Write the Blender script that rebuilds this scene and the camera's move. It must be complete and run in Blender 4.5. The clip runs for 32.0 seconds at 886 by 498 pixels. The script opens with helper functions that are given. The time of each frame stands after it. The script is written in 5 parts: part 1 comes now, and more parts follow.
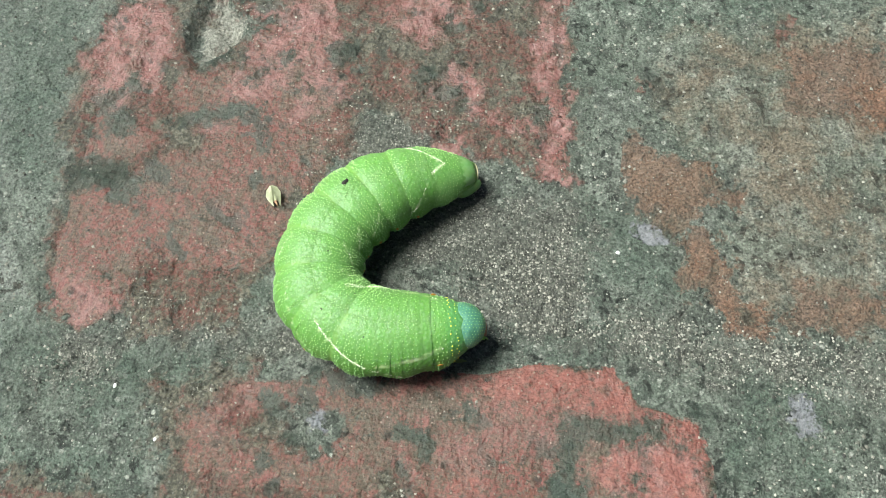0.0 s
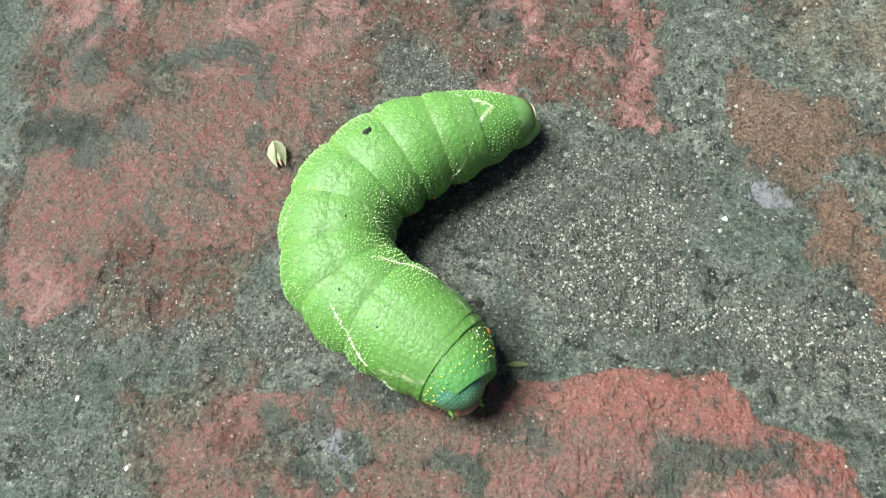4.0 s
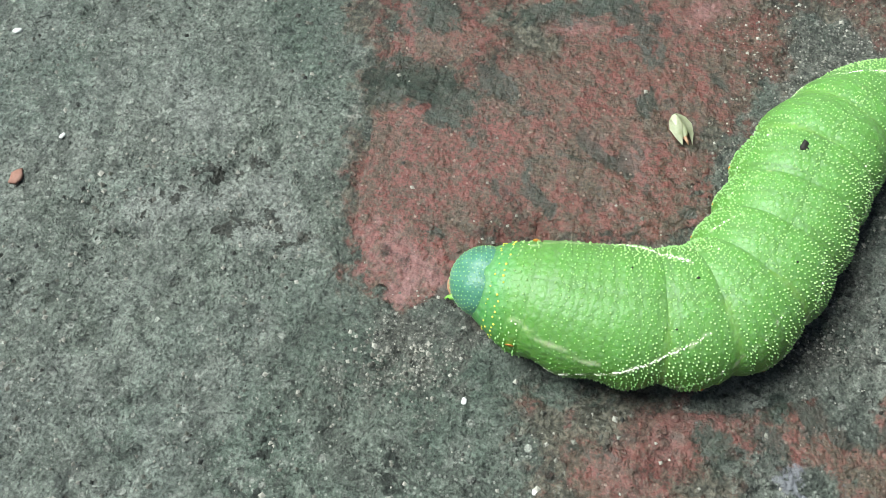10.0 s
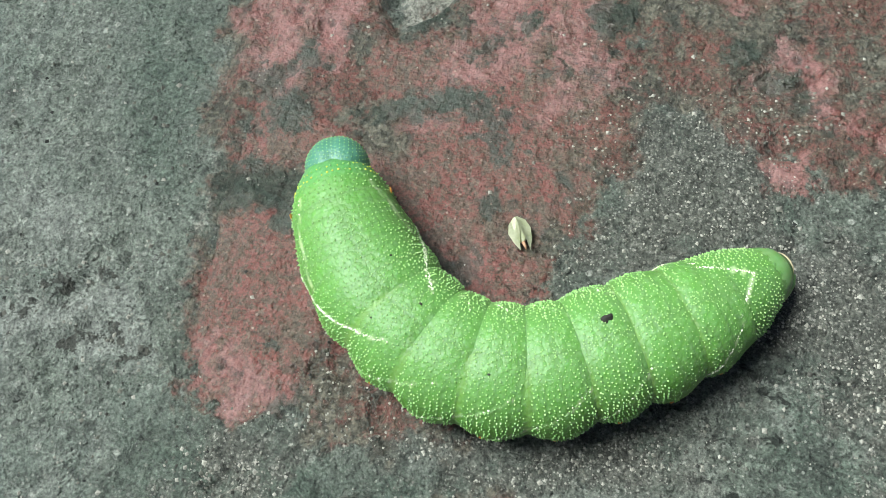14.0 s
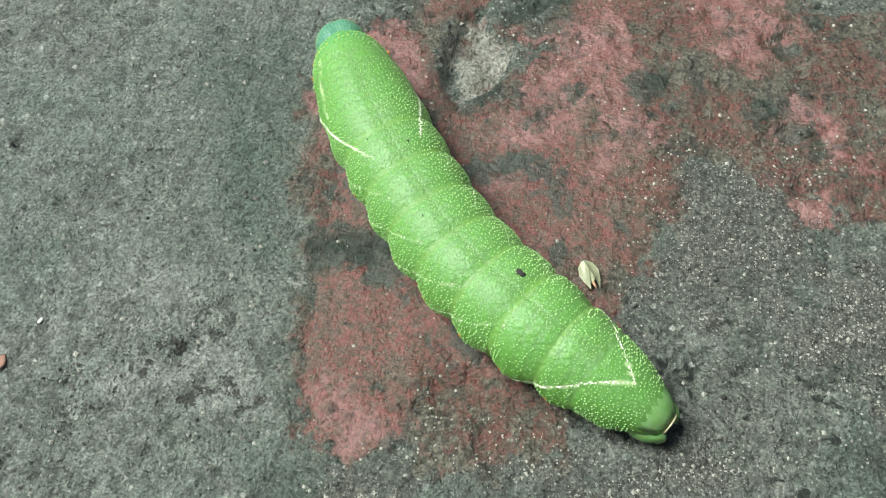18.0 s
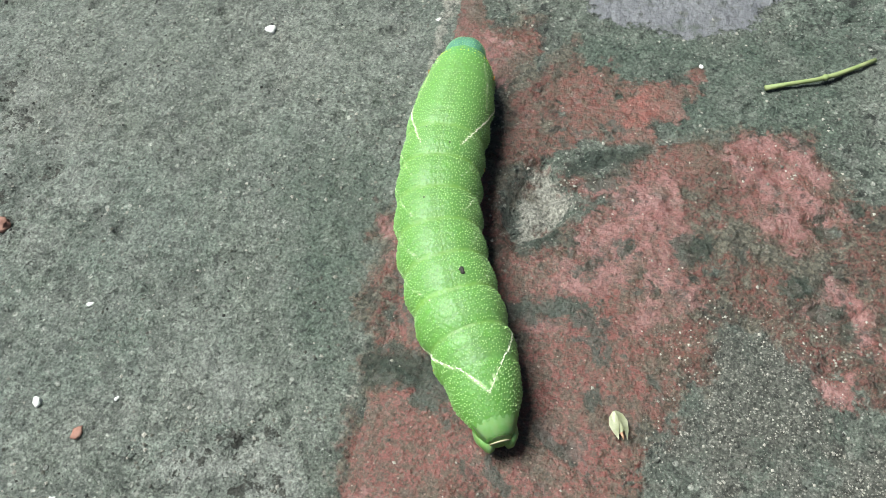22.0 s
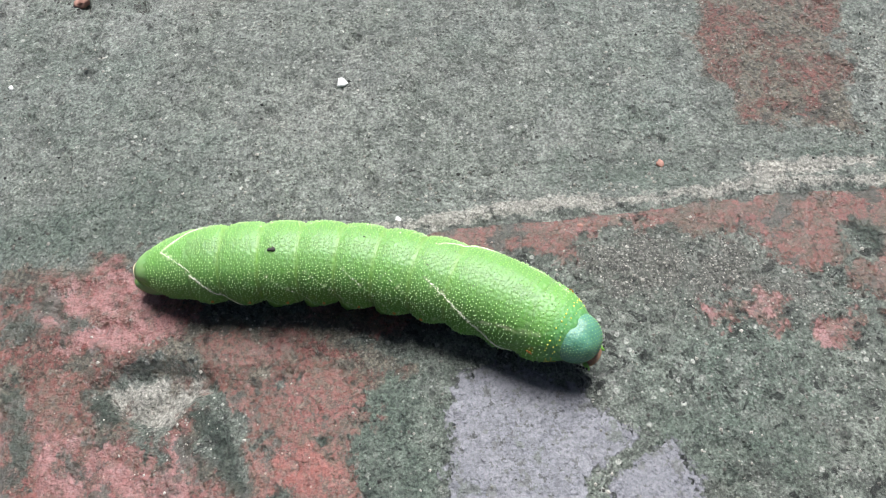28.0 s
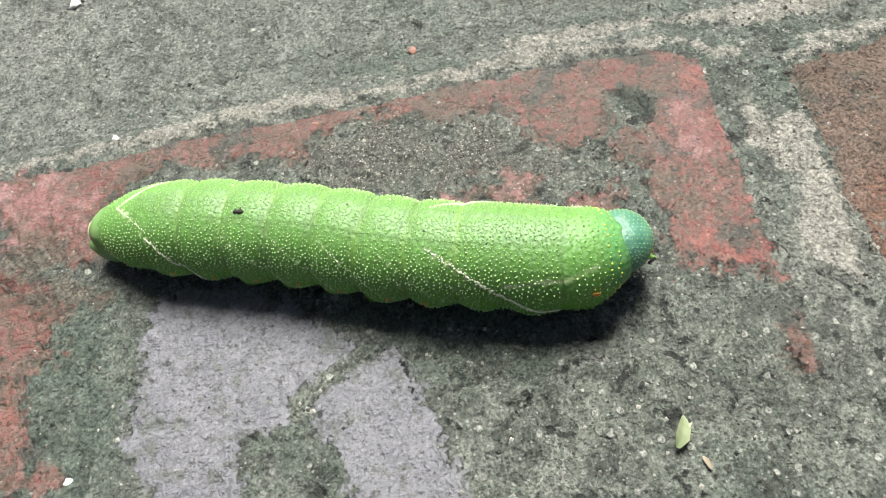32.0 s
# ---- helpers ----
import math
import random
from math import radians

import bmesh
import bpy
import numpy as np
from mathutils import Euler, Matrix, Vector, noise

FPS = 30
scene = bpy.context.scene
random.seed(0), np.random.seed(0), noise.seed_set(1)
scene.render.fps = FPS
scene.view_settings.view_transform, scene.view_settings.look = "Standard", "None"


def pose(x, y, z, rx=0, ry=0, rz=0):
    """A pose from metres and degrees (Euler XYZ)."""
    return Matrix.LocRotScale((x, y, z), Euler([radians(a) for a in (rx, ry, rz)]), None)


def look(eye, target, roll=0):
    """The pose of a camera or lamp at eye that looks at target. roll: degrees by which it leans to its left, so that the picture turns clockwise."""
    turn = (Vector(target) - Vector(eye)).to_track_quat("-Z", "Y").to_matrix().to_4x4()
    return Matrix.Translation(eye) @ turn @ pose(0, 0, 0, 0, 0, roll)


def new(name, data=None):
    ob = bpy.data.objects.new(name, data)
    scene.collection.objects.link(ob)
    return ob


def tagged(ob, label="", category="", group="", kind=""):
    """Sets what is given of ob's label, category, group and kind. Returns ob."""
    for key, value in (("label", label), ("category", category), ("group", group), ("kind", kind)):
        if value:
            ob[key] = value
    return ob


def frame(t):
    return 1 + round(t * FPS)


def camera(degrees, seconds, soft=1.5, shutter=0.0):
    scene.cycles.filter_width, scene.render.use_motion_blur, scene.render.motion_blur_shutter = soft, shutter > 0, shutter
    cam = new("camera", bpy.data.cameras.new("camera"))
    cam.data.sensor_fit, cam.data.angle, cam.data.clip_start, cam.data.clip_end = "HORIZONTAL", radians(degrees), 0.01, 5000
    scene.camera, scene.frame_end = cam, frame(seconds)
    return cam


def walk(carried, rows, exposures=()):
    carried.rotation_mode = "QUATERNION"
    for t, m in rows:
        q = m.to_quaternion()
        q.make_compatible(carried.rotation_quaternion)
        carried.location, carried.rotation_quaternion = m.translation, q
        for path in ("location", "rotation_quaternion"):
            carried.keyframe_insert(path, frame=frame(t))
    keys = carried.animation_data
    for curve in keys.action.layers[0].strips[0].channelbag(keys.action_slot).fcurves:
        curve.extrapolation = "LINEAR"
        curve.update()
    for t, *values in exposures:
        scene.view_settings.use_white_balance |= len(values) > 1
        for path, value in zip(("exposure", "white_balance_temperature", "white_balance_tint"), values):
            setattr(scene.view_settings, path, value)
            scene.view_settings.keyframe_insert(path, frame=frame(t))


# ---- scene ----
cam = camera(56.1, 32.0, soft=0.85)
SKY, SUN = 0.022, 4.6
EXPOSURES = [(0, 0.96, 6500, 5), (6, 1.0, 6400, 6), (9, 0.81, 6220, 6), (13.5, 0.76, 6220, 6), (16, 0.75, 6330, 5), (20, 0.82, 6420, 6), (24, 0.93, 6380, 14), (25.5, 0.96, 6350, 18), (28, 1.06, 6320, 19), (32, 1.14, 6750, 16)]
# seconds, eye, target on the ground, roll
PATH = [
    (0, (0.07406, -0.03574, 0.12754), (0.06422, 0.01824, 0.0), -2.31),
    (0.5, (0.07221, -0.03153, 0.12148), (0.06086, 0.01899, 0.0), -4.85),
    (1, (0.06638, -0.02821, 0.11627), (0.05599, 0.02012, 0.0), -4.43),
    (1.5, (0.06225, -0.02556, 0.11208), (0.05240, 0.02068, 0.0), -4.36),
    (2, (0.06201, -0.02443, 0.10788), (0.05256, 0.02026, 0.0), -4.18),
    (2.5, (0.06077, -0.02054, 0.10820), (0.05157, 0.02264, 0.0), -4.36),
    (4.5, (0.07342, -0.02940, 0.09648), (0.05974, 0.00725, 0.0), -12.66),
    (5, (0.07373, -0.03802, 0.10104), (0.05893, 0.00046, 0.0), -13.27),
    (5.5, (0.07347, -0.04059, 0.10183), (0.05797, -0.00354, 0.0), -14.37),
    (6, (0.06478, -0.04501, 0.10717), (0.05250, -0.00752, 0.0), -8.79),
    (6.5, (0.06578, -0.04656, 0.10386), (0.05054, -0.00791, 0.0), -12.04),
    (7, (0.04437, -0.04756, 0.09401), (0.03347, -0.01001, 0.0), -6.59),
    (7.5, (0.03358, -0.03851, 0.08579), (0.02268, -0.00438, 0.0), -7.21),
    (8, (0.03512, -0.03871, 0.08040), (0.02448, -0.00597, 0.0), -7.44),
    (8.5, (0.03091, -0.03677, 0.08278), (0.02072, -0.00326, 0.0), -6.28),
    (9, (0.02781, -0.03404, 0.08347), (0.01765, -0.00001, 0.0), -5.60),
    (9.5, (0.02510, -0.03180, 0.08408), (0.01479, 0.00244, 0.0), -5.13),
    (10, (0.02060, -0.02950, 0.08367), (0.01064, 0.00398, 0.0), -4.21),
    (10.5, (0.02387, -0.02949, 0.08462), (0.01310, 0.00464, 0.0), -4.59),
    (11, (0.03086, -0.02727, 0.08835), (0.01869, 0.00846, 0.0), -5.68),
    (11.2, (0.02407, -0.03610, 0.08599), (0.01994, 0.00894, 0.0), 9.08),
    (11.5, (0.03284, -0.02630, 0.09205), (0.02027, 0.01130, 0.0), -5.26),
    (12, (0.03315, -0.02182, 0.08798), (0.02012, 0.01429, 0.0), -6.53),
    (12.5, (0.03651, -0.01454, 0.08727), (0.02325, 0.01455, 0.0), -10.85),
    (13, (0.03989, -0.01151, 0.08834), (0.02589, 0.01619, 0.0), -13.47),
    (13.5, (0.04043, -0.00940, 0.08651), (0.02627, 0.01900, 0.0), -13.76),
    (15.5, (0.03620, -0.02488, 0.09558), (0.02202, 0.02170, 0.0), -8.30),
    (16, (0.02987, -0.02191, 0.09481), (0.01740, 0.02424, 0.0), -7.03),
    (16.5, (0.02972, -0.02174, 0.09483), (0.01719, 0.02332, 0.0), -7.60),
    (17, (0.03014, -0.02284, 0.09555), (0.01774, 0.02325, 0.0), -7.24),
    (17.5, (0.02988, -0.02189, 0.09609), (0.01706, 0.02488, 0.0), -7.47),
    (18, (0.02801, -0.02188, 0.09852), (0.01476, 0.02552, 0.0), -7.81),
    (18.5, (0.02775, -0.02163, 0.10106), (0.01515, 0.02735, 0.0), -7.19),
    (19, (0.02190, -0.02241, 0.10562), (0.00853, 0.03055, 0.0), -6.90),
    (19.5, (0.02261, -0.02547, 0.10957), (0.00778, 0.03068, 0.0), -6.55),
    (20, (0.02398, -0.02547, 0.10918), (0.00664, 0.03146, 0.0), -6.72),
    (20.5, (0.02313, -0.02409, 0.10387), (0.00445, 0.03190, 0.0), -6.16),
    (21, (0.02548, -0.02187, 0.10490), (0.00501, 0.03461, 0.0), -6.06),
    (21.5, (0.02754, -0.01881, 0.11154), (0.00448, 0.04230, 0.0), -5.62),
    (22, (0.02626, -0.01851, 0.11239), (0.00246, 0.04529, 0.0), -4.85),
    (22.5, (0.02724, -0.01949, 0.11232), (0.00247, 0.04432, 0.0), -5.08),
    (23, (0.02159, -0.01579, 0.10856), (0.00001, 0.04459, 0.0), -2.85),
    (23.5, (0.01951, -0.00592, 0.12440), (-0.00558, 0.05548, 0.0), -4.50),
    (24, (0.02235, 0.00267, 0.16745), (-0.00978, 0.08206, 0.0), -1.72),
    (24.5, (0.05892, 0.01272, 0.22824), (0.00075, 0.09513, 0.0), -7.29),
    (25, (0.06806, 0.03852, 0.28870), (-0.02421, 0.09252, 0.0), -17.92),
    (25.5, (0.08441, 0.09626, 0.26936), (-0.02359, 0.09999, 0.0), -28.72),
    (27.5, (0.07037, 0.10628, 0.12571), (-0.01055, 0.09843, 0.0), -9.16),
    (28, (0.06176, 0.10666, 0.11105), (-0.00640, 0.10123, 0.0), -7.57),
    (28.5, (0.06442, 0.09405, 0.10772), (-0.00218, 0.09399, 0.0), -5.21),
    (29, (0.06695, 0.10444, 0.10403), (0.00423, 0.10532, 0.0), -6.14),
    (29.5, (0.06360, 0.12140, 0.09717), (0.00369, 0.12099, 0.0), -8.35),
    (30, (0.06190, 0.11851, 0.09243), (0.00711, 0.11764, 0.0), -9.27),
    (30.5, (0.06171, 0.12553, 0.09186), (0.00697, 0.12255, 0.0), -11.52),
    (31, (0.06494, 0.13224, 0.09071), (0.00942, 0.12837, 0.0), -12.36),
    (31.5, (0.06775, 0.14141, 0.08571), (0.01315, 0.13719, 0.0), -12.65),
    (32, (0.06834, 0.14299, 0.08535), (0.01422, 0.13835, 0.0), -12.94),
]
walk(cam, [(t, look(eye, target, roll)) for t, eye, target, roll in PATH], EXPOSURES)

# ---- light: an overcast sky, brighter from the open side at -x ----
world = bpy.data.worlds.new("sky")
scene.world = world
world.use_nodes = True
sky = world.node_tree.nodes.new("ShaderNodeTexSky")
sky.sky_type, sky.sun_disc = "NISHITA", False
sky.sun_elevation, sky.sun_rotation = radians(60), radians(-100)
sky.dust_density, sky.ozone_density = 4.0, 1.0
background = world.node_tree.nodes["Background"]
background.inputs["Strength"].default_value = SKY
world.node_tree.links.new(sky.outputs["Color"], background.inputs["Color"])
lamp = bpy.data.lights.new("sun", "SUN")
lamp.energy, lamp.angle, lamp.color = SUN, radians(30), (0.95, 1.0, 0.96)
new("sun", lamp).matrix_world = look((-0.56, 0.1, 1.0), (0, 0, 0))

MM = 0.001


# ---- materials ----
class Nodes:
    """A short way to write node materials."""

    def __init__(self, name):
        self.material = bpy.data.materials.new(name)
        self.material.use_nodes = True
        self.tree = self.material.node_tree
        self.bsdf = self.tree.nodes["Principled BSDF"]
        self.object = self.tree.nodes.new("ShaderNodeTexCoord").outputs["Object"]

    def put(self, socket, value):
        if isinstance(value, bpy.types.NodeSocket):
            self.tree.links.new(value, socket)
        elif isinstance(value, tuple) and len(value) == 3:
            socket.default_value = (*value, 1.0) if socket.type == "RGBA" else value
        else:
            socket.default_value = value

    def noise(self, scale, detail=3.0, rough=0.6, distortion=0.0):
        n = self.tree.nodes.new("ShaderNodeTexNoise")
        self.put(n.inputs["Vector"], self.object)
        n.inputs["Scale"].default_value, n.inputs["Detail"].default_value = scale, detail
        n.inputs["Roughness"].default_value, n.inputs["Distortion"].default_value = rough, distortion
        return n.outputs["Fac"]

    def cells(self, scale, which="Color", feature="F1"):
        n = self.tree.nodes.new("ShaderNodeTexVoronoi")
        n.feature = feature
        self.put(n.inputs["Vector"], self.object)
        n.inputs["Scale"].default_value = scale
        return n.outputs[which]

    def attribute(self, name):
        n = self.tree.nodes.new("ShaderNodeAttribute")
        n.attribute_name = name
        return n.outputs["Fac"]

    def calc(self, operation, a, b=0.0, c=0.0):
        n = self.tree.nodes.new("ShaderNodeMath")
        n.operation = operation
        for socket, value in zip(n.inputs, (a, b, c)):
            self.put(socket, value)
        return n.outputs[0]

    def ramp(self, value, low, high, to_low=0.0, to_high=1.0, smooth=True):
        n = self.tree.nodes.new("ShaderNodeMapRange")
        n.interpolation_type = "SMOOTHSTEP" if smooth else "LINEAR"
        for socket, v in zip(n.inputs, (value, low, high, to_low, to_high)):
            self.put(socket, v)
        return n.outputs["Result"]

    def mix(self, factor, a, b, blend="MIX"):
        n = self.tree.nodes.new("ShaderNodeMix")
        n.data_type, n.blend_type = "RGBA", blend
        self.put(n.inputs["Factor"], factor)
        self.put(n.inputs[6], a)
        self.put(n.inputs[7], b)
        return n.outputs[2]

    def bump(self, height, distance, strength=1.0, after=None):
        n = self.tree.nodes.new("ShaderNodeBump")
        n.inputs["Strength"].default_value, n.inputs["Distance"].default_value = strength, distance
        self.put(n.inputs["Height"], height)
        if after:
            self.put(n.inputs["Normal"], after)
        return n.outputs["Normal"]

    def done(self, color, rough, normal=None, **more):
        self.put(self.bsdf.inputs["Base Color"], color)
        self.put(self.bsdf.inputs["Roughness"], rough)
        if normal:
            self.put(self.bsdf.inputs["Normal"], normal)
        for key, value in more.items():
            self.put(self.bsdf.inputs[key.replace("_", " ")], value)
        return self.material


def weathered():
    """Cement skim, worn red and ochre brick, lime and moss, told apart by the patches stored on the meshes."""
    n = Nodes("weathered_paving")

    def spread(value):
        return n.ramp(value, 0.32, 0.68, 0.0, 1.0, False)

    def times(a, b):
        return n.calc("MULTIPLY", a, b)

    wide, mid, fine, grit = spread(n.noise(45, 4)), spread(n.noise(170, 5, 0.65)), spread(n.noise(620, 5, 0.72)), spread(n.noise(2100, 4, 0.75))
    blotch, speck = spread(n.noise(95, 6, 0.72, 0.3)), spread(n.noise(1150, 3, 0.65))

    def grains(scale, low, high, inner=0.26, outer=0.42):
        """Round grains, each of its own random tone: where they are and that tone."""
        tone = n.tree.nodes.new("ShaderNodeSeparateColor")
        n.put(tone.inputs[0], n.cells(scale))
        there = times(n.ramp(n.cells(scale, "Distance"), inner, outer, 1.0, 0.0), n.ramp(tone.outputs[0], low, high))
        return there, tone.outputs[1]

    small, small_tone = grains(1900, 0.42, 0.6)
    large, large_tone = grains(800, 0.72, 0.8)
    tiny, tiny_tone = grains(3200, 0.35, 0.5)

    def mask(name, reach_mid, reach_fine, low, high):
        v = n.calc("MULTIPLY_ADD", n.calc("SUBTRACT", mid, 0.5), reach_mid, n.attribute(name))
        v = n.calc("MULTIPLY_ADD", n.calc("SUBTRACT", fine, 0.5), reach_fine, v)
        return n.ramp(v, low, high)

    # cement with sand of many tones in it
    even = n.ramp(n.attribute("sheen_wash"), -6.0, 10.0, 1.0, 0.7)
    cement = n.mix(wide, (0.133, 0.156, 0.123), (0.230, 0.250, 0.209))
    cement = n.mix(n.ramp(n.noise(20, 4, 0.6), 0.46, 0.6, 0.0, 0.55), cement, (0.093, 0.138, 0.105))
    cement = n.mix(n.ramp(n.noise(31, 5, 0.65), 0.5, 0.64, 0.0, 0.4), cement, (0.269, 0.261, 0.228))
    cement = n.mix(times(n.ramp(mid, 0.1, 0.6, 0.6, 0.0), even), cement, (0.048, 0.056, 0.046))
    cement = n.mix(n.ramp(fine, 0.1, 0.55, 0.62, 0.0), cement, (0.032, 0.036, 0.030))
    cement = n.mix(n.ramp(fine, 0.6, 1.0, 0.0, 0.5), cement, (0.359, 0.373, 0.326))
    cement = n.mix(n.ramp(n.noise(120, 5, 0.7, 0.4), 0.5, 0.62, 0.0, 0.55), cement, (0.05, 0.057, 0.047))
    cement = n.mix(n.ramp(n.noise(145, 4, 0.7, 0.5), 0.54, 0.66, 0.0, 0.4), cement, (0.31, 0.32, 0.28))
    cement = n.mix(times(tiny, 0.5), cement, n.mix(tiny_tone, (0.046, 0.051, 0.041), (0.341, 0.348, 0.298)))
    cement = n.mix(times(small, 0.62), cement, n.mix(n.ramp(small_tone, 0.3, 1.0), (0.041, 0.044, 0.037), (0.449, 0.457, 0.402)))
    cement = n.mix(times(large, 0.7), cement, n.mix(n.ramp(large_tone, 0.3, 1.0), (0.046, 0.046, 0.039), (0.538, 0.541, 0.476)))
    # pits as colour only: the shade inside them is painted near-black
    cement = n.mix(times(n.ramp(n.noise(330, 4, 0.65, 0.5), 0.575, 0.64, 0.0, 0.92), even), cement, (0.018, 0.021, 0.017))
    # paler cement, with the sky's grazing sheen put into its colour
    cement = n.mix(times(mask("sheen_wash", 8.0, 4.0, -4.0, 6.0), n.ramp(blotch, 0.0, 1.0, 0.1, 0.45)), cement, n.mix(fine, (0.154, 0.168, 0.150), (0.305, 0.321, 0.288)))
    broken = n.ramp(n.calc("MULTIPLY_ADD", wide, 16.0, n.attribute("dark")), -2.0, 20.0)
    cement = n.mix(times(broken, n.ramp(n.noise(105, 5, 0.75), 0.49, 0.56, 0.0, 0.6)), cement, n.mix(fine, (0.179, 0.186, 0.168), (0.431, 0.438, 0.392)))
    cement = n.mix(times(mask("tan", 8.0, 4.0, -4.0, 5.0), n.ramp(blotch, 0.25, 0.8, 0.15, 0.75)), cement, n.mix(fine, (0.135, 0.103, 0.075), (0.287, 0.215, 0.153)))
    cement = n.mix(times(mask("damp", 9.0, 4.0, -5.0, 5.0), n.ramp(blotch, 0.1, 0.9, 0.35, 0.85)), cement, n.mix(speck, (0.021, 0.039, 0.029), (0.135, 0.175, 0.134)))
    # dense pale grit on a dark ground
    bed = n.mix(speck, (0.044, 0.045, 0.037), (0.165, 0.162, 0.138))
    bed = n.mix(times(n.calc("MAXIMUM", tiny, small), n.ramp(mid, 0.15, 0.7, 0.5, 0.95)), bed, n.mix(small_tone, (0.13, 0.128, 0.108), (0.46, 0.44, 0.385)))
    cement = n.mix(times(mask("grit", 14.0, 6.0, -3.0, 5.0), 0.9), cement, bed)
    # worn red surface of the bricks
    film = n.mix(grit, (0.03, 0.026, 0.018), (0.095, 0.078, 0.054))
    red = n.mix(wide, (0.137, 0.044, 0.036), (0.162, 0.061, 0.052))
    red = n.mix(n.ramp(mid, 0.3, 0.8, 0.0, 0.5), red, (0.105, 0.05, 0.034))
    red = n.mix(n.ramp(blotch, 0.46, 0.8, 0.0, 0.72), red, film)
    red = n.mix(n.ramp(n.noise(900, 5, 0.8), 0.455, 0.545, 0.0, 0.8), red, film)
    red = n.mix(n.ramp(n.noise(120, 4, 0.65, 0.4), 0.56, 0.61, 0.0, 0.85), red, n.mix(speck, (0.016, 0.024, 0.018), (0.05, 0.054, 0.043)))
    red = n.mix(n.ramp(n.noise(38, 4, 0.6), 0.56, 0.68, 0.0, 0.35), red, (0.18, 0.088, 0.078))
    red = n.mix(times(mask("pink", 7.0, 4.0, -1.2, 2.0), n.ramp(n.noise(300, 4, 0.7), 0.44, 0.58, 0.85, 0.15)), red, n.mix(mid, (0.188, 0.076, 0.069), (0.245, 0.127, 0.12)))
    red = n.mix(times(mask("fresh", 6.0, 4.0, -1.0, 2.0), n.ramp(n.noise(420, 4, 0.7), 0.46, 0.6, 0.9, 0.3)), red, n.mix(mid, (0.185, 0.049, 0.037), (0.215, 0.078, 0.064)))
    pock, _ = grains(430, 0.78, 0.83)
    red = n.mix(times(pock, n.ramp(fine, 0.2, 0.7, 0.85, 0.2)), red, (0.02, 0.02, 0.016))
    red = n.mix(times(tiny, 0.3), red, n.mix(n.ramp(tiny_tone, 0.2, 0.9), (0.028, 0.024, 0.02), (0.24, 0.15, 0.12)))
    red = n.mix(times(small, n.ramp(small_tone, 0.86, 0.95, 0.0, 0.7)), red, (0.3, 0.22, 0.18))
    # grey film and grit that has worn through to red in part
    scuffed = n.mix(n.ramp(speck, 0.2, 0.8), (0.046, 0.042, 0.031), (0.14, 0.124, 0.094))
    scuffed = n.mix(times(small, 0.55), scuffed, n.mix(small_tone, (0.05, 0.05, 0.042), (0.34, 0.32, 0.27)))
    scuffed = n.mix(n.ramp(n.calc("ADD", times(blotch, 0.6), times(fine, 0.4)), 0.38, 0.62), red, scuffed)
    ochre = n.mix(mid, (0.17, 0.112, 0.085), (0.21, 0.132, 0.098))
    ochre = n.mix(n.ramp(n.noise(30, 4), 0.5, 0.62, 0.0, 0.75), ochre, (0.235, 0.108, 0.064))
    ochre = n.mix(n.ramp(n.noise(55, 5, 0.7, 0.5), 0.53, 0.63, 0.0, 0.8), ochre, (0.06, 0.068, 0.05))
    ochre = n.mix(n.ramp(fine, 0.5, 0.9, 0.0, 0.6), ochre, (0.06, 0.056, 0.042))
    ochre = n.mix(times(mask("fresh", 6.0, 4.0, -1.0, 2.0), n.ramp(n.noise(260, 4, 0.7), 0.42, 0.6, 0.85, 0.3)), ochre, n.mix(mid, (0.19, 0.1, 0.062), (0.25, 0.155, 0.11)))
    ochre = n.mix(times(small, 0.4), ochre, n.mix(small_tone, (0.05, 0.046, 0.036), (0.28, 0.24, 0.19)))
    lime = n.mix(mid, (0.12, 0.12, 0.134), (0.158, 0.156, 0.168))
    lime = n.mix(n.ramp(n.noise(330, 4, 0.7), 0.56, 0.62, 0.0, 0.8), lime, (0.09, 0.092, 0.085))
    lime = n.mix(n.ramp(n.noise(90, 5, 0.75), 0.57, 0.63, 0.0, 0.75), lime, (0.075, 0.085, 0.07))
    lime = n.mix(n.ramp(n.noise(800, 3, 0.7), 0.6, 0.65, 0.0, 0.8), lime, (0.05, 0.052, 0.046))
    lime = n.mix(n.ramp(n.attribute("white"), -2.0, 2.0, 0.0, 0.9), lime, n.mix(n.ramp(n.noise(70, 5, 0.75), 0.4, 0.6), (0.14, 0.135, 0.136), (0.28, 0.27, 0.25)))
    pale = n.mix(fine, (0.25, 0.24, 0.205), (0.42, 0.4, 0.345))
    pale = n.mix(times(small, 0.3), pale, n.mix(small_tone, (0.07, 0.066, 0.054), (0.38, 0.36, 0.31)))
    moss = n.mix(speck, (0.01, 0.02, 0.014), (0.04, 0.056, 0.042))
    moss = n.mix(times(tiny, n.ramp(tiny_tone, 0.6, 1.0, 0.0, 0.6)), moss, (0.13, 0.14, 0.115))
    dark = n.mix(n.ramp(fine, 0.3, 0.9), (0.012, 0.013, 0.011), (0.07, 0.07, 0.058))
    is_red, is_lime = mask("red", 4.6, 3.2, -1.1, 0.5), mask("lime", 2.0, 2.6, -0.35, 0.35)
    is_red = n.calc("MAXIMUM", is_red, n.calc("MAXIMUM", mask("pink", 4.2, 3.2, -1.0, 0.5), 0.0))
    is_worn = mask("worn", 6.0, 3.6, -1.4, 1.0)
    # near-black holes in broken cement; at the crater this colour paints rim shade
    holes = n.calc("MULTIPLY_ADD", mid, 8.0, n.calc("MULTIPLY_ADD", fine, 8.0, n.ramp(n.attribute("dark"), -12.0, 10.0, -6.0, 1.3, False)))
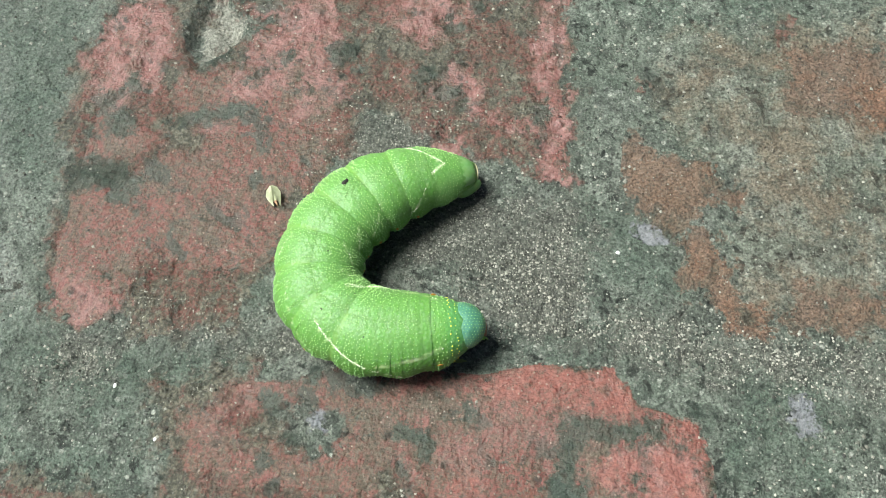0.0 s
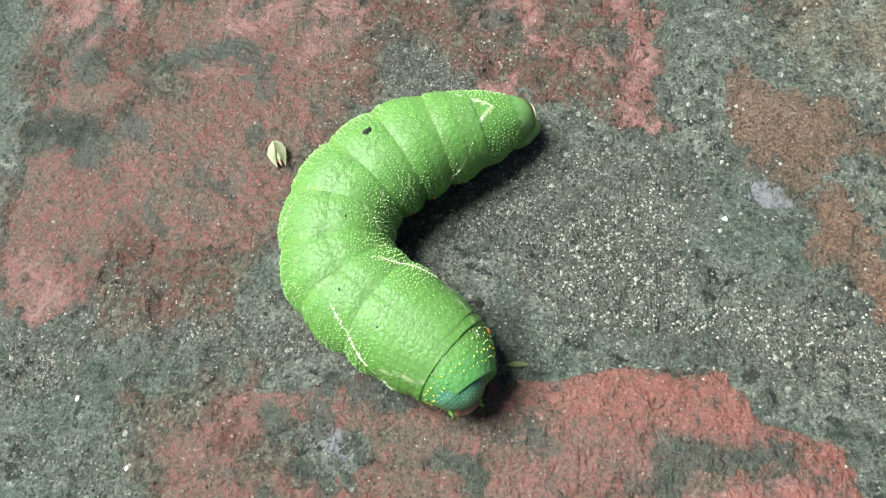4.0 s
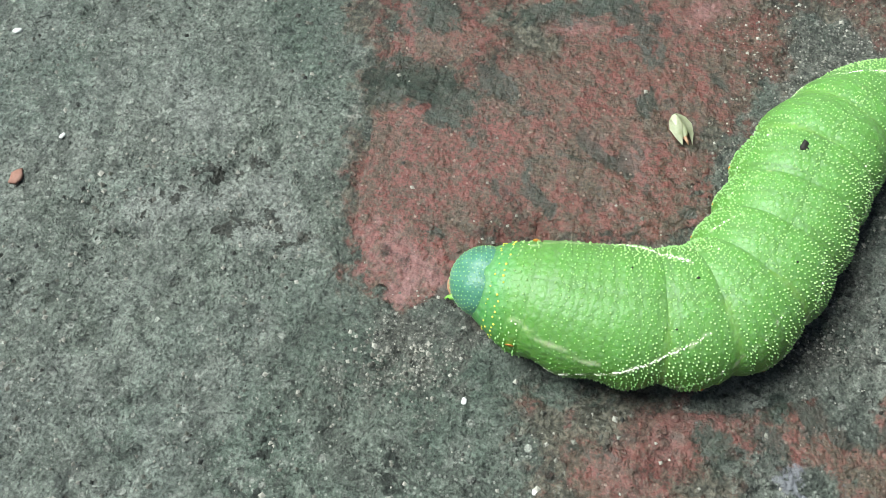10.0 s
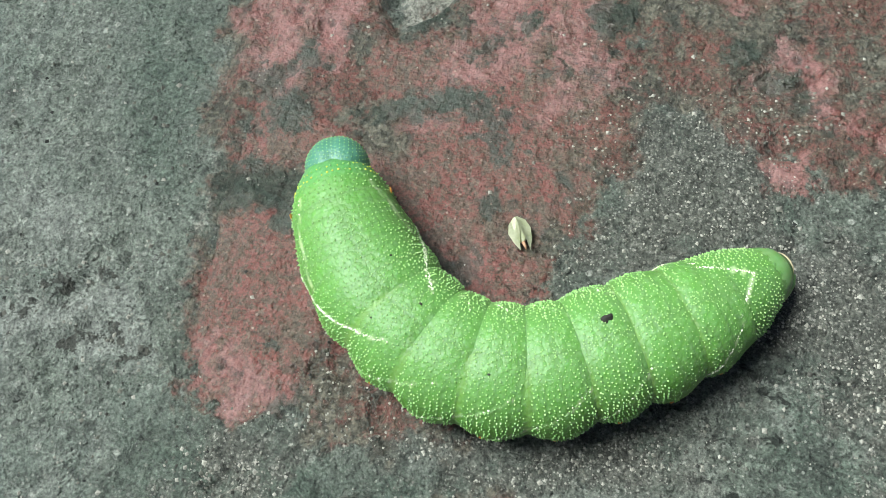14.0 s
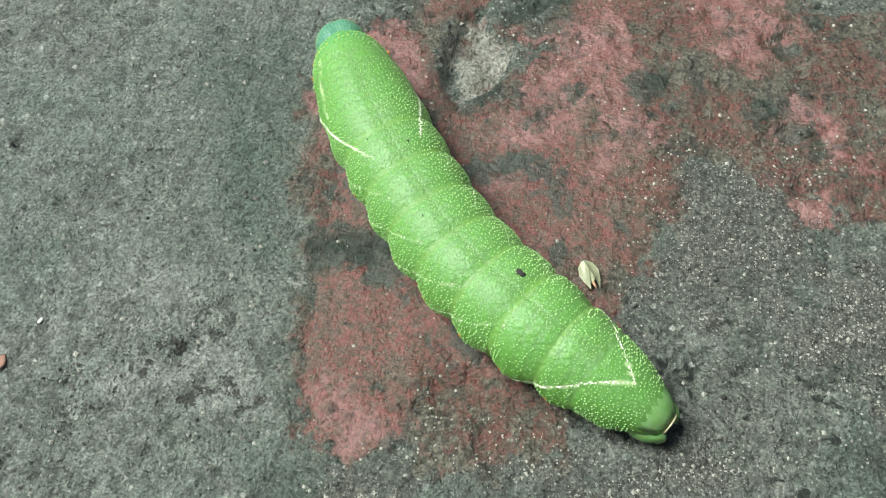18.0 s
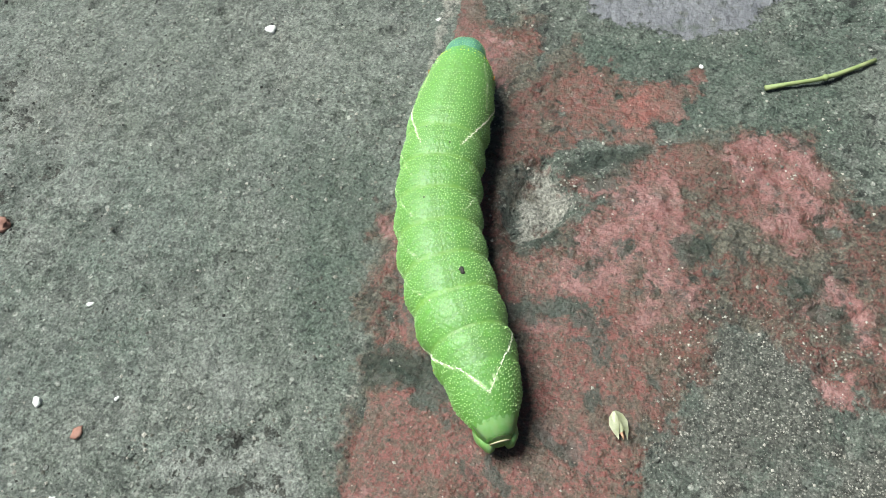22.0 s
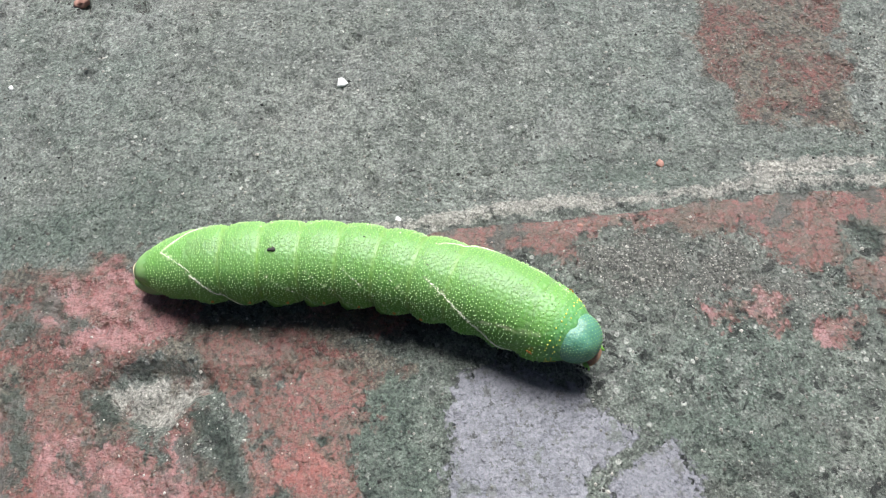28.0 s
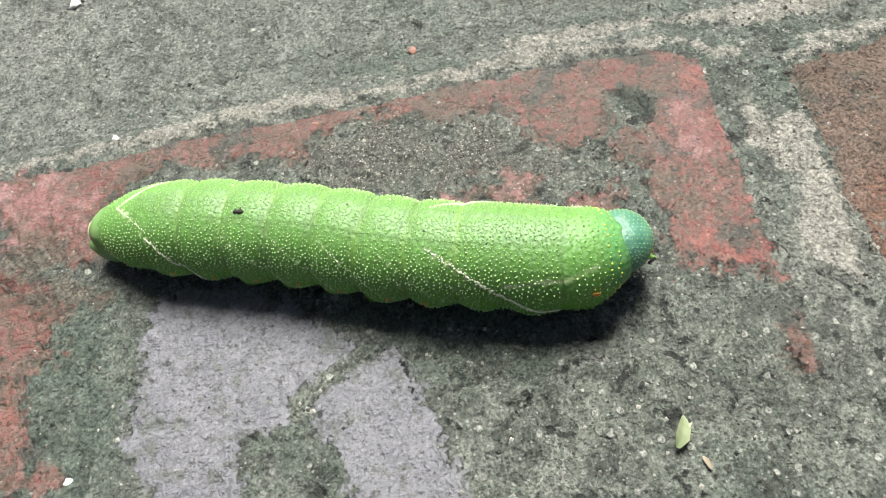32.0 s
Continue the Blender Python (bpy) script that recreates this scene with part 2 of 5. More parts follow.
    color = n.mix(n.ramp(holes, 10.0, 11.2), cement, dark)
    color = n.mix(times(mask("pale", 1.3, 1.8, -0.25, 0.85), 0.92), color, pale)
    color = n.mix(times(mask("ochre", 6.0, 4.0, -1.4, 0.2), 0.85), color, ochre)
    color = n.mix(times(is_worn, 0.92), color, scuffed)
    color = n.mix(times(is_red, 0.95), color, red)
    color = n.mix(times(is_lime, 0.94), color, lime)
    is_moss = mask("moss", 2.4, 2.6, -0.9, 0.4)
    color = n.mix(times(is_moss, n.ramp(blotch, 0.0, 0.9, 0.95, 0.72)), color, moss)
    polish = n.calc("MAXIMUM", n.calc("MAXIMUM", is_red, times(is_worn, 0.6)), is_lime)
    smooth = n.calc("MULTIPLY_ADD", polish, -0.7, 1.0)
    color = n.mix(1.0, color, n.calc("MULTIPLY_ADD", n.calc("SUBTRACT", grit, 0.47), n.ramp(smooth, 0.3, 1.0, 0.8, 1.35, False), 1.03), "MULTIPLY")
    normal = n.bump(times(n.calc("SUBTRACT", n.noise(260, 2, 0.5), 0.5), smooth), 0.0026, 1.0)
    normal = n.bump(times(n.calc("SUBTRACT", n.noise(820, 2, 0.5), 0.5), n.ramp(smooth, 0.3, 1.0, 0.3, 1.0, False)), 0.0018, 1.0, normal)
    normal = n.bump(times(n.calc("MAXIMUM", small, large), n.ramp(smooth, 0.3, 1.0, 0.2, 1.0, False)), 0.0005, 1.0, normal)
    normal = n.bump(times(n.calc("SUBTRACT", grit, 0.5), smooth), 0.0003, 1.0, normal)
    return n.done(color, n.ramp(smooth, 0.3, 1.0, 0.31, 0.62, False), normal, Specular_IOR_Level=0.46)


def plain(name, first, second, scale, rough, bump=0.0, **more):
    n = Nodes(name)
    spot = n.noise(scale, 4, 0.6)
    return n.done(n.mix(n.ramp(spot, 0.3, 0.7), first, second), rough, n.bump(spot, bump) if bump else None, **more)


def skin():
    n = Nodes("caterpillar_skin")
    back, side = (0.132, 0.3, 0.072), (0.105, 0.31, 0.022)
    color = n.mix(n.ramp(n.attribute("height"), -0.35, 0.9), side, back)
    color = n.mix(n.ramp(n.noise(350, 3), 0.3, 0.7, 0.0, 0.35), color, (0.11, 0.285, 0.045))
    color = n.mix(n.ramp(n.attribute("collar"), 0.2, 0.9, 0.0, 0.6), color, (0.08, 0.29, 0.1))
    color = n.mix(n.ramp(n.attribute("fold"), 0.3, 0.95, 0.0, 0.45), color, (0.24, 0.44, 0.08))
    color = n.mix(n.ramp(n.calc("MULTIPLY_ADD", n.noise(1500, 2), 0.5, n.attribute("stripe")), 0.4, 0.9, 0.0, 0.75), color, (0.5, 0.62, 0.32))
    color = n.mix(n.ramp(n.cells(1500, "Distance"), 0.1, 0.55, 0.3, 0.0), color, (0.24, 0.46, 0.17))
    normal = n.bump(n.cells(1500, "Distance"), -0.0002, 0.5)
    normal = n.bump(n.noise(4200, 3), 0.0001, 0.6, normal)
    return n.done(color, 0.45, normal, Subsurface_Weight=0.5, Subsurface_Scale=0.005, Subsurface_Radius=(0.5, 1.0, 0.2), Specular_IOR_Level=0.42)


PAVING = weathered()
SKIN = skin()
TUBERCLE = plain("pale_tubercle", (0.22, 0.45, 0.12), (0.35, 0.57, 0.23), 900, 0.4)
GRANULE = plain("yellow_green_granule", (0.29, 0.51, 0.15), (0.41, 0.61, 0.24), 900, 0.4)
BEAD = plain("white_stripe_bead", (0.7, 0.76, 0.52), (0.82, 0.84, 0.68), 900, 0.45)
YELLOW = plain("yellow_collar_bead", (0.6, 0.6, 0.06), (0.72, 0.68, 0.12), 900, 0.45)
HEAD = plain("blue_green_head_skin", (0.055, 0.185, 0.115), (0.095, 0.25, 0.17), 700, 0.45, 0.0003, Subsurface_Weight=0.1, Subsurface_Scale=0.001)
MOUTH = plain("brown_mouthparts", (0.24, 0.11, 0.05), (0.45, 0.26, 0.16), 900, 0.5)
ORANGE = plain("orange_spiracle", (0.5, 0.2, 0.03), (0.62, 0.3, 0.06), 900, 0.5)
FLESH = plain("green_leg_skin", (0.14, 0.36, 0.04), (0.24, 0.46, 0.09), 900, 0.5)
CLASP = plain("yellow_green_tail_skin", (0.155, 0.33, 0.085), (0.21, 0.365, 0.14), 600, 0.5, Subsurface_Weight=0.2, Subsurface_Scale=0.001)
RIM = plain("tan_flap_rim", (0.36, 0.33, 0.18), (0.46, 0.38, 0.26), 900, 0.55)
BLACK = plain("black_dirt", (0.012, 0.011, 0.01), (0.03, 0.026, 0.02), 900, 0.8)
HUSK = plain("straw_husk", (0.42, 0.44, 0.26), (0.68, 0.67, 0.52), 420, 0.6, 0.0003)
STEM = plain("green_stem_skin", (0.2, 0.26, 0.09), (0.32, 0.35, 0.16), 300, 0.6, 0.0003)
LEAF = plain("dry_yellow_green_leaf", (0.32, 0.4, 0.2), (0.52, 0.55, 0.36), 300, 0.6)
TANLEAF = plain("tan_dry_leaf", (0.42, 0.35, 0.25), (0.58, 0.5, 0.4), 300, 0.7, 0.0003)
WHITE = plain("white_lime_flake", (0.6, 0.6, 0.57), (0.8, 0.79, 0.75), 400, 0.7, 0.0003)
CHIP = plain("orange_brick_chip", (0.24, 0.115, 0.085), (0.34, 0.19, 0.145), 350, 0.85, 0.0004)
TWIG = plain("brown_twig_bark", (0.06, 0.05, 0.04), (0.13, 0.11, 0.085), 500, 0.85, 0.0004)
WING = plain("purple_brown_wing", (0.22, 0.185, 0.18), (0.33, 0.27, 0.26), 300, 0.6, 0.0002)
SAND = Nodes("sand_grain")
grain_tone = SAND.tree.nodes.new("ShaderNodeNewGeometry").outputs["Random Per Island"]
SAND = SAND.done(SAND.mix(SAND.ramp(grain_tone, 0.3, 0.95), SAND.mix(SAND.ramp(grain_tone, 0.0, 0.4), (0.03, 0.03, 0.027), (0.14, 0.135, 0.112)), (0.42, 0.4, 0.345)), 0.7)


# ---- patches of the paving, outlines in millimetres ----
PATCHES = {name: [] for name in ("red", "ochre", "lime", "white", "pale", "moss", "dark", "grit", "sheen_wash", "crater", "bare", "fresh", "pink", "worn", "tan", "damp")}


def patch(name, *outline):
    PATCHES[name].append(np.array(outline, float))


def spot(name, x, y, radius):
    turn = np.linspace(0, 2 * np.pi, 9)[:-1]
    patch(name, *np.stack([x + radius * np.cos(turn), y + 0.7 * radius * np.sin(turn)], 1))


# brick one, lower part
patch("worn", (-6.1, 61.8), (-3.8, 48.7), (-3.5, 37.5), (-2.8, 25.7), (-2.2, 14.7), (-0.6, 5.4), (1.4, -0.3), (6.6, -2.8), (14.1, -0.7), (22.7, -2.7), (31.4, -0.1), (34.3, 7.7), (37.0, 16.8), (40.7, 27.1), (45.3, 34.5), (41.3, 44.7), (44.0, 52.5), (49.4, 58.3), (47.7, 68.8))
patch("worn", (47.7, 68.8), (49.4, 58.3), (44.3, 51.3), (47.8, 43.1), (51.5, 46.0), (58.7, 39.8), (65.9, 38.4), (73.2, 36.0), (77.3, 35.4), (83.8, 34.0), (84.6, 36.4), (81.6, 60.0), (79.9, 73.0))
patch("worn", (-4.1, 30.3), (-2.6, 19.1), (-2.9, 11.3), (-0.5, 2.5), (3.9, -0.6), (7.9, -1.8), (12.7, -0.7), (18.3, 1.8), (22.4, 6.7), (27.2, 7.7), (33.8, 9.1), (37.8, 11.3), (37.6, 19.8), (38.7, 27.6), (41.1, 37.8), (38.5, 44.2), (-2.7, 35.9))
patch("red", (-3.8, 22.2), (2.8, 23.4), (4.3, 19.5), (8.0, 16.1), (13.9, 15.3), (13.1, 11.4), (13.8, 7.9), (13.8, 3.7), (14.9, -0.5), (6.4, -3.1), (1.8, -1.0), (-0.7, 2.4), (-2.0, 8.7))
patch("red", (-5.2, 39.8), (-2.9, 37.1), (1.2, 32.8), (5.3, 27.7), (-2.5, 25.5), (-4.2, 30.3))
patch("red", (15.4, 37.9), (23.7, 38.9), (29.4, 43.2), (35.2, 46.6), (40.4, 50.0), (42.9, 44.7), (41.1, 37.3), (41.3, 32.2), (38.1, 26.9), (37.0, 22.1), (29.9, 22.7), (25.0, 27.8), (20.8, 32.3))
patch("red", (32.9, 20.8), (37.0, 22.1), (38.5, 20.0), (35.2, 18.0))
patch("red", (-4.1, 30.3), (4.5, 32.9), (7.3, 30.1), (-0.4, 26.8), (-3.1, 26.3))
patch("red", (-2.5, 21.5), (5.2, 23.9), (7.8, 21.2), (14.6, 21.1), (21.2, 25.6), (27.2, 25.2), (33.0, 20.3), (37.2, 17.5), (37.7, 12.0), (28.2, 9.3), (20.7, 9.1), (16.4, 11.7), (9.9, 11.8), (7.3, 6.2), (9.7, 1.3), (6.4, -0.8), (-0.2, 2.6), (-2.2, 10.0))
patch("red", (-3.0, 20.1), (5.5, 22.3), (11.5, 30.0), (19.2, 32.2), (24.3, 28.2), (33.7, 31.8), (34.6, 18.6), (30.8, 13.9), (23.1, 9.7), (18.2, 13.2), (10.6, 12.2), (9.9, 4.8), (14.2, 0.4), (6.4, -2.1), (1.1, 0.6), (-1.1, 8.5))
patch("red", (-3.7, 35.0), (0.6, 38.0), (12.5, 33.6), (9.5, 29.7), (-0.8, 26.0))
patch("red", (9.2, 45.3), (20.8, 50.7), (31.8, 49.6), (41.3, 44.7), (38.7, 37.1), (29.9, 34.8), (20.3, 35.8), (13.3, 38.5))
patch("pink", (24.6, 59.4), (29.7, 56.8), (34.7, 54.3), (38.4, 57.7), (41.2, 50.1), (35.2, 47.5), (27.9, 50.6), (22.6, 48.1))
patch("pink", (24.4, 64.1), (31.2, 69.4), (36.6, 68.7), (39.4, 61.1), (37.9, 53.5), (32.8, 54.0), (28.3, 57.8))
patch("pink", (25.9, 56.7), (30.5, 60.2), (36.8, 58.8), (38.5, 53.1), (32.4, 49.3), (27.5, 52.9))
patch("pink", (42.3, 77.2), (48.1, 81.9), (55.3, 80.4), (60.0, 74.3), (61.6, 67.1), (58.3, 60.9), (50.2, 59.6), (46.8, 63.9), (45.7, 70.1))
patch("pink", (34.9, 49.1), (40.1, 53.6), (43.2, 48.6), (40.7, 43.1), (34.8, 39.6))
patch("pink", (58.7, 54.1), (63.9, 57.6), (64.1, 51.0), (58.2, 48.3))
patch("pink", (59.6, 39.0), (64.5, 40.5), (64.8, 34.8), (60.6, 34.3))
patch("pink", (49.8, 69.1), (62.8, 70.7), (62.7, 62.7), (55.8, 58.5), (49.2, 59.6), (47.3, 64.7))
patch("pink", (24.6, 57.7), (29.6, 59.7), (37.3, 54.1), (40.6, 48.3), (37.0, 45.3), (30.2, 51.9))
patch("pink", (56.7, 52.9), (66.1, 52.9), (68.9, 47.1), (76.3, 44.5), (72.6, 41.7), (65.2, 44.2), (59.6, 47.1))
patch("pink", (76.0, 53.0), (80.8, 62.5), (82.6, 47.8), (84.5, 34.1), (79.3, 34.6), (77.2, 41.1))
patch("pink", (73.5, 72.1), (79.9, 73.0), (80.8, 62.5), (76.5, 53.0))
patch("pink", (-2.4, 37.6), (1.1, 41.8), (5.4, 39.9), (0.2, 36.1))
patch("pink", (-0.2, 4.5), (4.6, 6.1), (14.8, 1.5), (13.9, -0.4), (6.4, -2.4), (1.7, -0.3))
patch("red", (24.1, 66.1), (31.1, 72.8), (38.7, 76.8), (42.8, 72.7), (35.6, 67.2), (28.2, 63.4))
patch("red", (15.1, 87.3), (21.2, 91.8), (24.7, 83.4), (21.7, 73.7), (17.2, 77.4))
patch("red", (26.1, 86.4), (33.2, 89.8), (35.2, 82.6), (29.6, 76.6))
patch("red", (-4.1, 31.7), (-0.3, 38.7), (5.8, 27.3), (-2.4, 24.4))
patch("red", (-2.7, 20.4), (7.8, 23.5), (11.2, 20.3), (18.5, 22.5), (16.3, 37.8), (28.0, 41.3), (36.6, 38.3), (35.0, 29.1), (31.2, 24.7), (39.3, 21.6), (36.4, 16.7), (-1.2, 5.3))
patch("red", (50.7, 53.7), (54.6, 54.9), (57.2, 51.8), (51.7, 51.1))
patch("worn", (9.5, 47.7), (13.4, 53.0), (25.5, 54.4), (33.3, 48.6), (45.0, 54.0), (58.4, 59.0), (63.8, 59.6), (64.2, 48.3), (46.2, 43.0), (37.0, 31.4), (37.1, 16.9), (-1.2, 5.3), (-3.3, 32.0), (0.3, 36.9), (12.4, 36.6))
patch("worn", (-3.5, 96.3), (6.1, 100.5), (9.2, 87.0), (18.2, 72.7), (13.3, 68.9), (12.6, 52.8), (9.5, 47.7), (4.8, 61.7), (3.8, 80.1))
patch("worn", (42.0, 79.6), (55.1, 83.3), (63.2, 74.1), (63.8, 59.6), (45.0, 54.0), (37.5, 60.1), (23.7, 63.7), (24.3, 69.7))
patch("red", (1.4, 91.8), (6.7, 97.7), (8.6, 89.6), (3.2, 86.6))
patch("red", (4.2, 67.5), (8.1, 74.8), (6.0, 79.4), (10.3, 78.0), (12.0, 68.5), (7.1, 63.5))
patch("moss", (1.1, 42.8), (3.8, 45.3), (5.8, 43.0), (3.6, 40.6))
patch("moss", (-0.9, 34.4), (3.9, 37.8), (6.2, 34.9), (1.4, 32.1))
patch("moss", (-3.4, 24.3), (4.0, 27.2), (6.3, 24.9), (-1.6, 21.9))
patch("moss", (37.1, 55.1), (39.4, 55.7), (41.6, 53.2), (39.8, 51.0))
patch("moss", (57.2, 63.9), (60.4, 65.6), (62.4, 63.4), (59.7, 61.5))
patch("moss", (61.3, 47.3), (64.2, 48.7), (65.0, 45.9), (62.9, 44.6))
patch("moss", (75.8, 48.0), (78.6, 50.6), (80.0, 46.4), (77.3, 45.1))
patch("moss", (53.4, 53.7), (57.4, 54.9), (59.0, 51.3), (54.4, 50.7))
patch("moss", (3.5, 22.1), (8.9, 22.8), (10.1, 20.5), (5.4, 19.4))
patch("damp", (13.8, 11.5), (19.4, 9.2), (30.4, 11.8), (34.4, 11.3), (31.8, 5.9), (21.0, 3.4), (14.6, 5.5))
patch("moss", (-3.0, 25.9), (2.3, 27.4), (5.8, 27.3), (5.7, 24.8), (-0.1, 22.8), (-2.6, 23.1))
patch("moss", (6.2, 22.5), (9.3, 23.9), (10.4, 21.8), (7.4, 20.3))
patch("moss", (-2.4, 25.3), (5.3, 27.7), (8.5, 23.7), (6.5, 21.0), (-1.0, 21.9))
patch("moss", (5.8, 22.5), (8.0, 23.4), (10.3, 21.5), (8.1, 20.2))
patch("moss", (-2.9, 24.5), (5.8, 27.3), (10.2, 24.3), (8.6, 21.0), (3.6, 21.4), (-2.2, 21.4))
patch("moss", (28.1, 54.0), (30.6, 54.9), (31.4, 52.5), (29.0, 51.4))
patch("moss", (37.2, 55.8), (42.0, 58.2), (41.8, 53.1), (38.6, 52.1))
patch("moss", (57.9, 67.6), (59.9, 67.5), (59.2, 65.6), (57.3, 65.9))
patch("moss", (50.6, 66.2), (51.9, 66.0), (51.4, 64.3), (50.2, 64.6))
patch("moss", (58.9, 49.5), (62.4, 51.0), (62.8, 48.8), (59.8, 47.7))
patch("moss", (21.7, 64.5), (26.0, 65.8), (26.3, 63.8), (22.5, 62.7))
patch("damp", (34.4, 95.5), (36.7, 92.1), (41.4, 93.4), (49.4, 87.9), (53.0, 87.7), (49.9, 81.8), (42.9, 79.2), (34.1, 77.3), (31.9, 85.5))
patch("damp", (50.0, 102.7), (61.9, 107.5), (62.3, 99.3), (54.3, 95.8))
patch("damp", (60.8, 74.5), (63.1, 76.3), (63.4, 69.8))
patch("damp", (7.7, 93.6), (19.4, 101.2), (36.5, 101.7), (61.8, 111.7), (63.2, 75.2), (55.3, 81.0), (42.1, 78.4), (36.0, 76.6), (25.7, 77.3), (15.6, 75.7))
patch("damp", (11.9, 11.3), (33.9, 13.3), (37.4, 6.6), (31.4, -0.1), (21.8, 0.5))
patch("damp", (86.9, 25.8), (94.3, 27.9), (103.0, 22.8), (105.1, 16.0), (96.8, 15.8), (89.3, 17.8))
patch("damp", (109.8, 4.3), (122.9, 7.0), (129.5, 0.7), (127.3, -13.3), (111.7, -15.5))
patch("damp", (-5.8, -3.3), (18.3, -3.8), (39.1, -0.9), (35.0, -7.1), (23.6, -12.4), (-0.5, -17.6))
patch("damp", (-28.6, 58.8), (-11.1, 61.1), (-8.0, 38.1), (-5.3, 20.9), (-15.4, 22.9))
patch("dark", (13.6, 67.8), (15.9, 70.2), (17.4, 65.3), (16.0, 61.5))
patch("grit", (15.9, 66.1), (20.9, 66.3), (24.9, 64.1), (23.5, 59.8), (19.8, 56.5), (16.4, 59.4))
patch("grit", (35.7, 38.9), (45.8, 46.5), (57.6, 46.3), (64.4, 44.8), (65.1, 25.4), (37.1, 16.9), (37.5, 23.4), (41.6, 31.1))
patch("grit", (66.0, 30.5), (83.5, 31.8), (88.0, 23.8), (89.9, 10.0), (102.5, 10.8), (135.9, 10.7), (135.4, 3.3), (112.4, 1.9), (99.2, 3.7), (75.3, 1.3), (74.6, 7.8), (66.5, 12.7), (51.4, 12.6), (56.3, 17.4))
patch("grit", (42.3, 44.8), (53.3, 47.5), (53.2, 35.6), (47.1, 35.9))
patch("grit", (13.8, 7.9), (19.7, 5.2), (27.9, 3.6), (34.5, 2.5), (53.4, 5.1), (59.5, 3.4), (53.4, -2.5), (29.0, -6.0), (19.8, -4.1), (14.8, -1.6))
patch("grit", (-4.8, 120.7), (-8.0, 134.1), (-5.4, 146.2), (0.7, 152.1), (2.3, 159.9), (8.4, 158.6), (4.7, 144.2), (6.1, 137.4), (1.1, 125.9))
patch("grit", (5.9, -2.7), (14.2, 0.2), (16.7, -2.7), (13.6, -11.1), (6.5, -12.4), (1.1, -10.9))
patch("dark", (13.9, 7.2), (16.3, 9.0), (24.5, 9.3), (29.6, 5.8), (26.8, 1.4), (19.1, 0.4))
# bricks' upper end
patch("red", (-8.6, 77.9), (-10.3, 88.3), (-11.6, 102.1), (-11.7, 114.3), (-11.7, 126.4), (-13.5, 142.5), (-13.8, 158.5), (-14.1, 168.8), (-13.5, 175.3), (-10.1, 176.7), (-4.9, 176.5), (-1.5, 174.0), (-3.3, 170.0), (-7.7, 164.2), (-8.8, 161.4), (-10.1, 155.5), (-8.7, 147.5), (-7.1, 141.8), (-9.2, 134.2), (-9.9, 126.3), (-7.8, 120.7), (-4.9, 119.9), (-3.8, 116.8), (-5.1, 110.5), (-6.3, 102.5), (-4.1, 94.7), (1.8, 91.5), (4.2, 84.9), (-0.4, 79.4))
patch("red", (-4.4, 169.5), (-4.9, 176.5), (2.9, 176.5), (10.1, 176.3), (13.7, 177.0), (19.5, 177.5), (24.2, 176.9), (22.1, 173.4), (22.9, 170.6), (22.2, 166.3), (17.2, 164.9), (7.3, 166.6), (1.8, 160.0), (0.8, 161.7), (0.4, 166.9))
patch("red", (-6.4, 148.7), (-7.8, 154.3), (-3.7, 156.6), (-0.6, 159.7), (1.7, 157.8), (-0.1, 153.0), (-2.9, 151.2))
patch("red", (7.0, 140.2), (4.7, 144.2), (5.3, 149.9), (7.1, 151.9), (10.2, 150.5), (8.6, 141.5))
patch("red", (10.1, 157.6), (9.9, 161.8), (12.5, 159.5))
patch("red", (28.4, 176.4), (29.4, 178.0), (33.9, 176.0), (38.0, 176.6), (36.4, 174.5), (32.4, 175.1))
patch("red", (13.8, 82.1), (12.7, 84.8), (18.2, 89.5), (21.3, 89.1), (18.8, 83.0))
patch("red", (23.3, 83.9), (24.4, 86.1), (31.0, 88.6), (36.1, 92.2), (37.4, 90.4), (36.2, 86.3))
patch("fresh", (-10.1, 176.7), (-4.9, 176.5), (2.9, 176.5), (10.1, 176.3), (13.7, 177.0), (17.9, 177.3), (14.3, 175.8), (7.2, 175.1), (-2.4, 174.2), (-10.2, 171.7))
patch("fresh", (14.4, 167.6), (20.5, 173.9), (20.3, 177.2), (24.0, 176.7), (22.2, 170.8), (21.4, 166.5))
patch("pink", (-7.4, 78.1), (-8.6, 86.9), (-2.9, 90.9), (1.4, 89.1), (1.9, 82.2), (-0.4, 79.4))
patch("pink", (-3.3, 170.0), (-1.5, 174.0), (8.0, 174.2), (8.1, 170.7), (3.2, 169.1))
patch("moss", (-7.5, 164.2), (-5.1, 168.9), (-1.4, 167.3), (-3.6, 164.1))
patch("damp", (-20.6, 128.4), (-20.8, 135.1), (-18.4, 145.5), (-15.7, 142.8), (-17.8, 123.3))
patch("damp", (-21.5, 121.1), (-23.5, 127.8), (-20.8, 131.2), (-20.1, 148.6), (-18.3, 140.0), (-19.0, 122.6))
patch("damp", (-21.8, 157.2), (-23.6, 166.8), (-21.8, 174.2), (-18.4, 173.2), (-19.0, 158.3))
patch("damp", (-22.7, 156.8), (-23.6, 165.2), (-20.4, 180.7), (-18.2, 175.3), (-19.1, 161.9))
patch("red", (-9.7, 102.8), (-11.8, 115.5), (-11.6, 128.1), (-9.3, 129.5), (-6.2, 121.2), (-3.2, 120.0), (-3.6, 114.8), (-7.1, 108.9))
patch("red", (-10.6, 130.6), (-12.5, 138.9), (-13.2, 156.9), (-12.9, 171.5), (-6.6, 169.6), (-6.2, 162.0), (-2.1, 162.5), (0.9, 159.2), (0.4, 155.1), (-3.8, 152.8), (-6.6, 146.6), (-6.6, 139.6), (-8.2, 133.8))
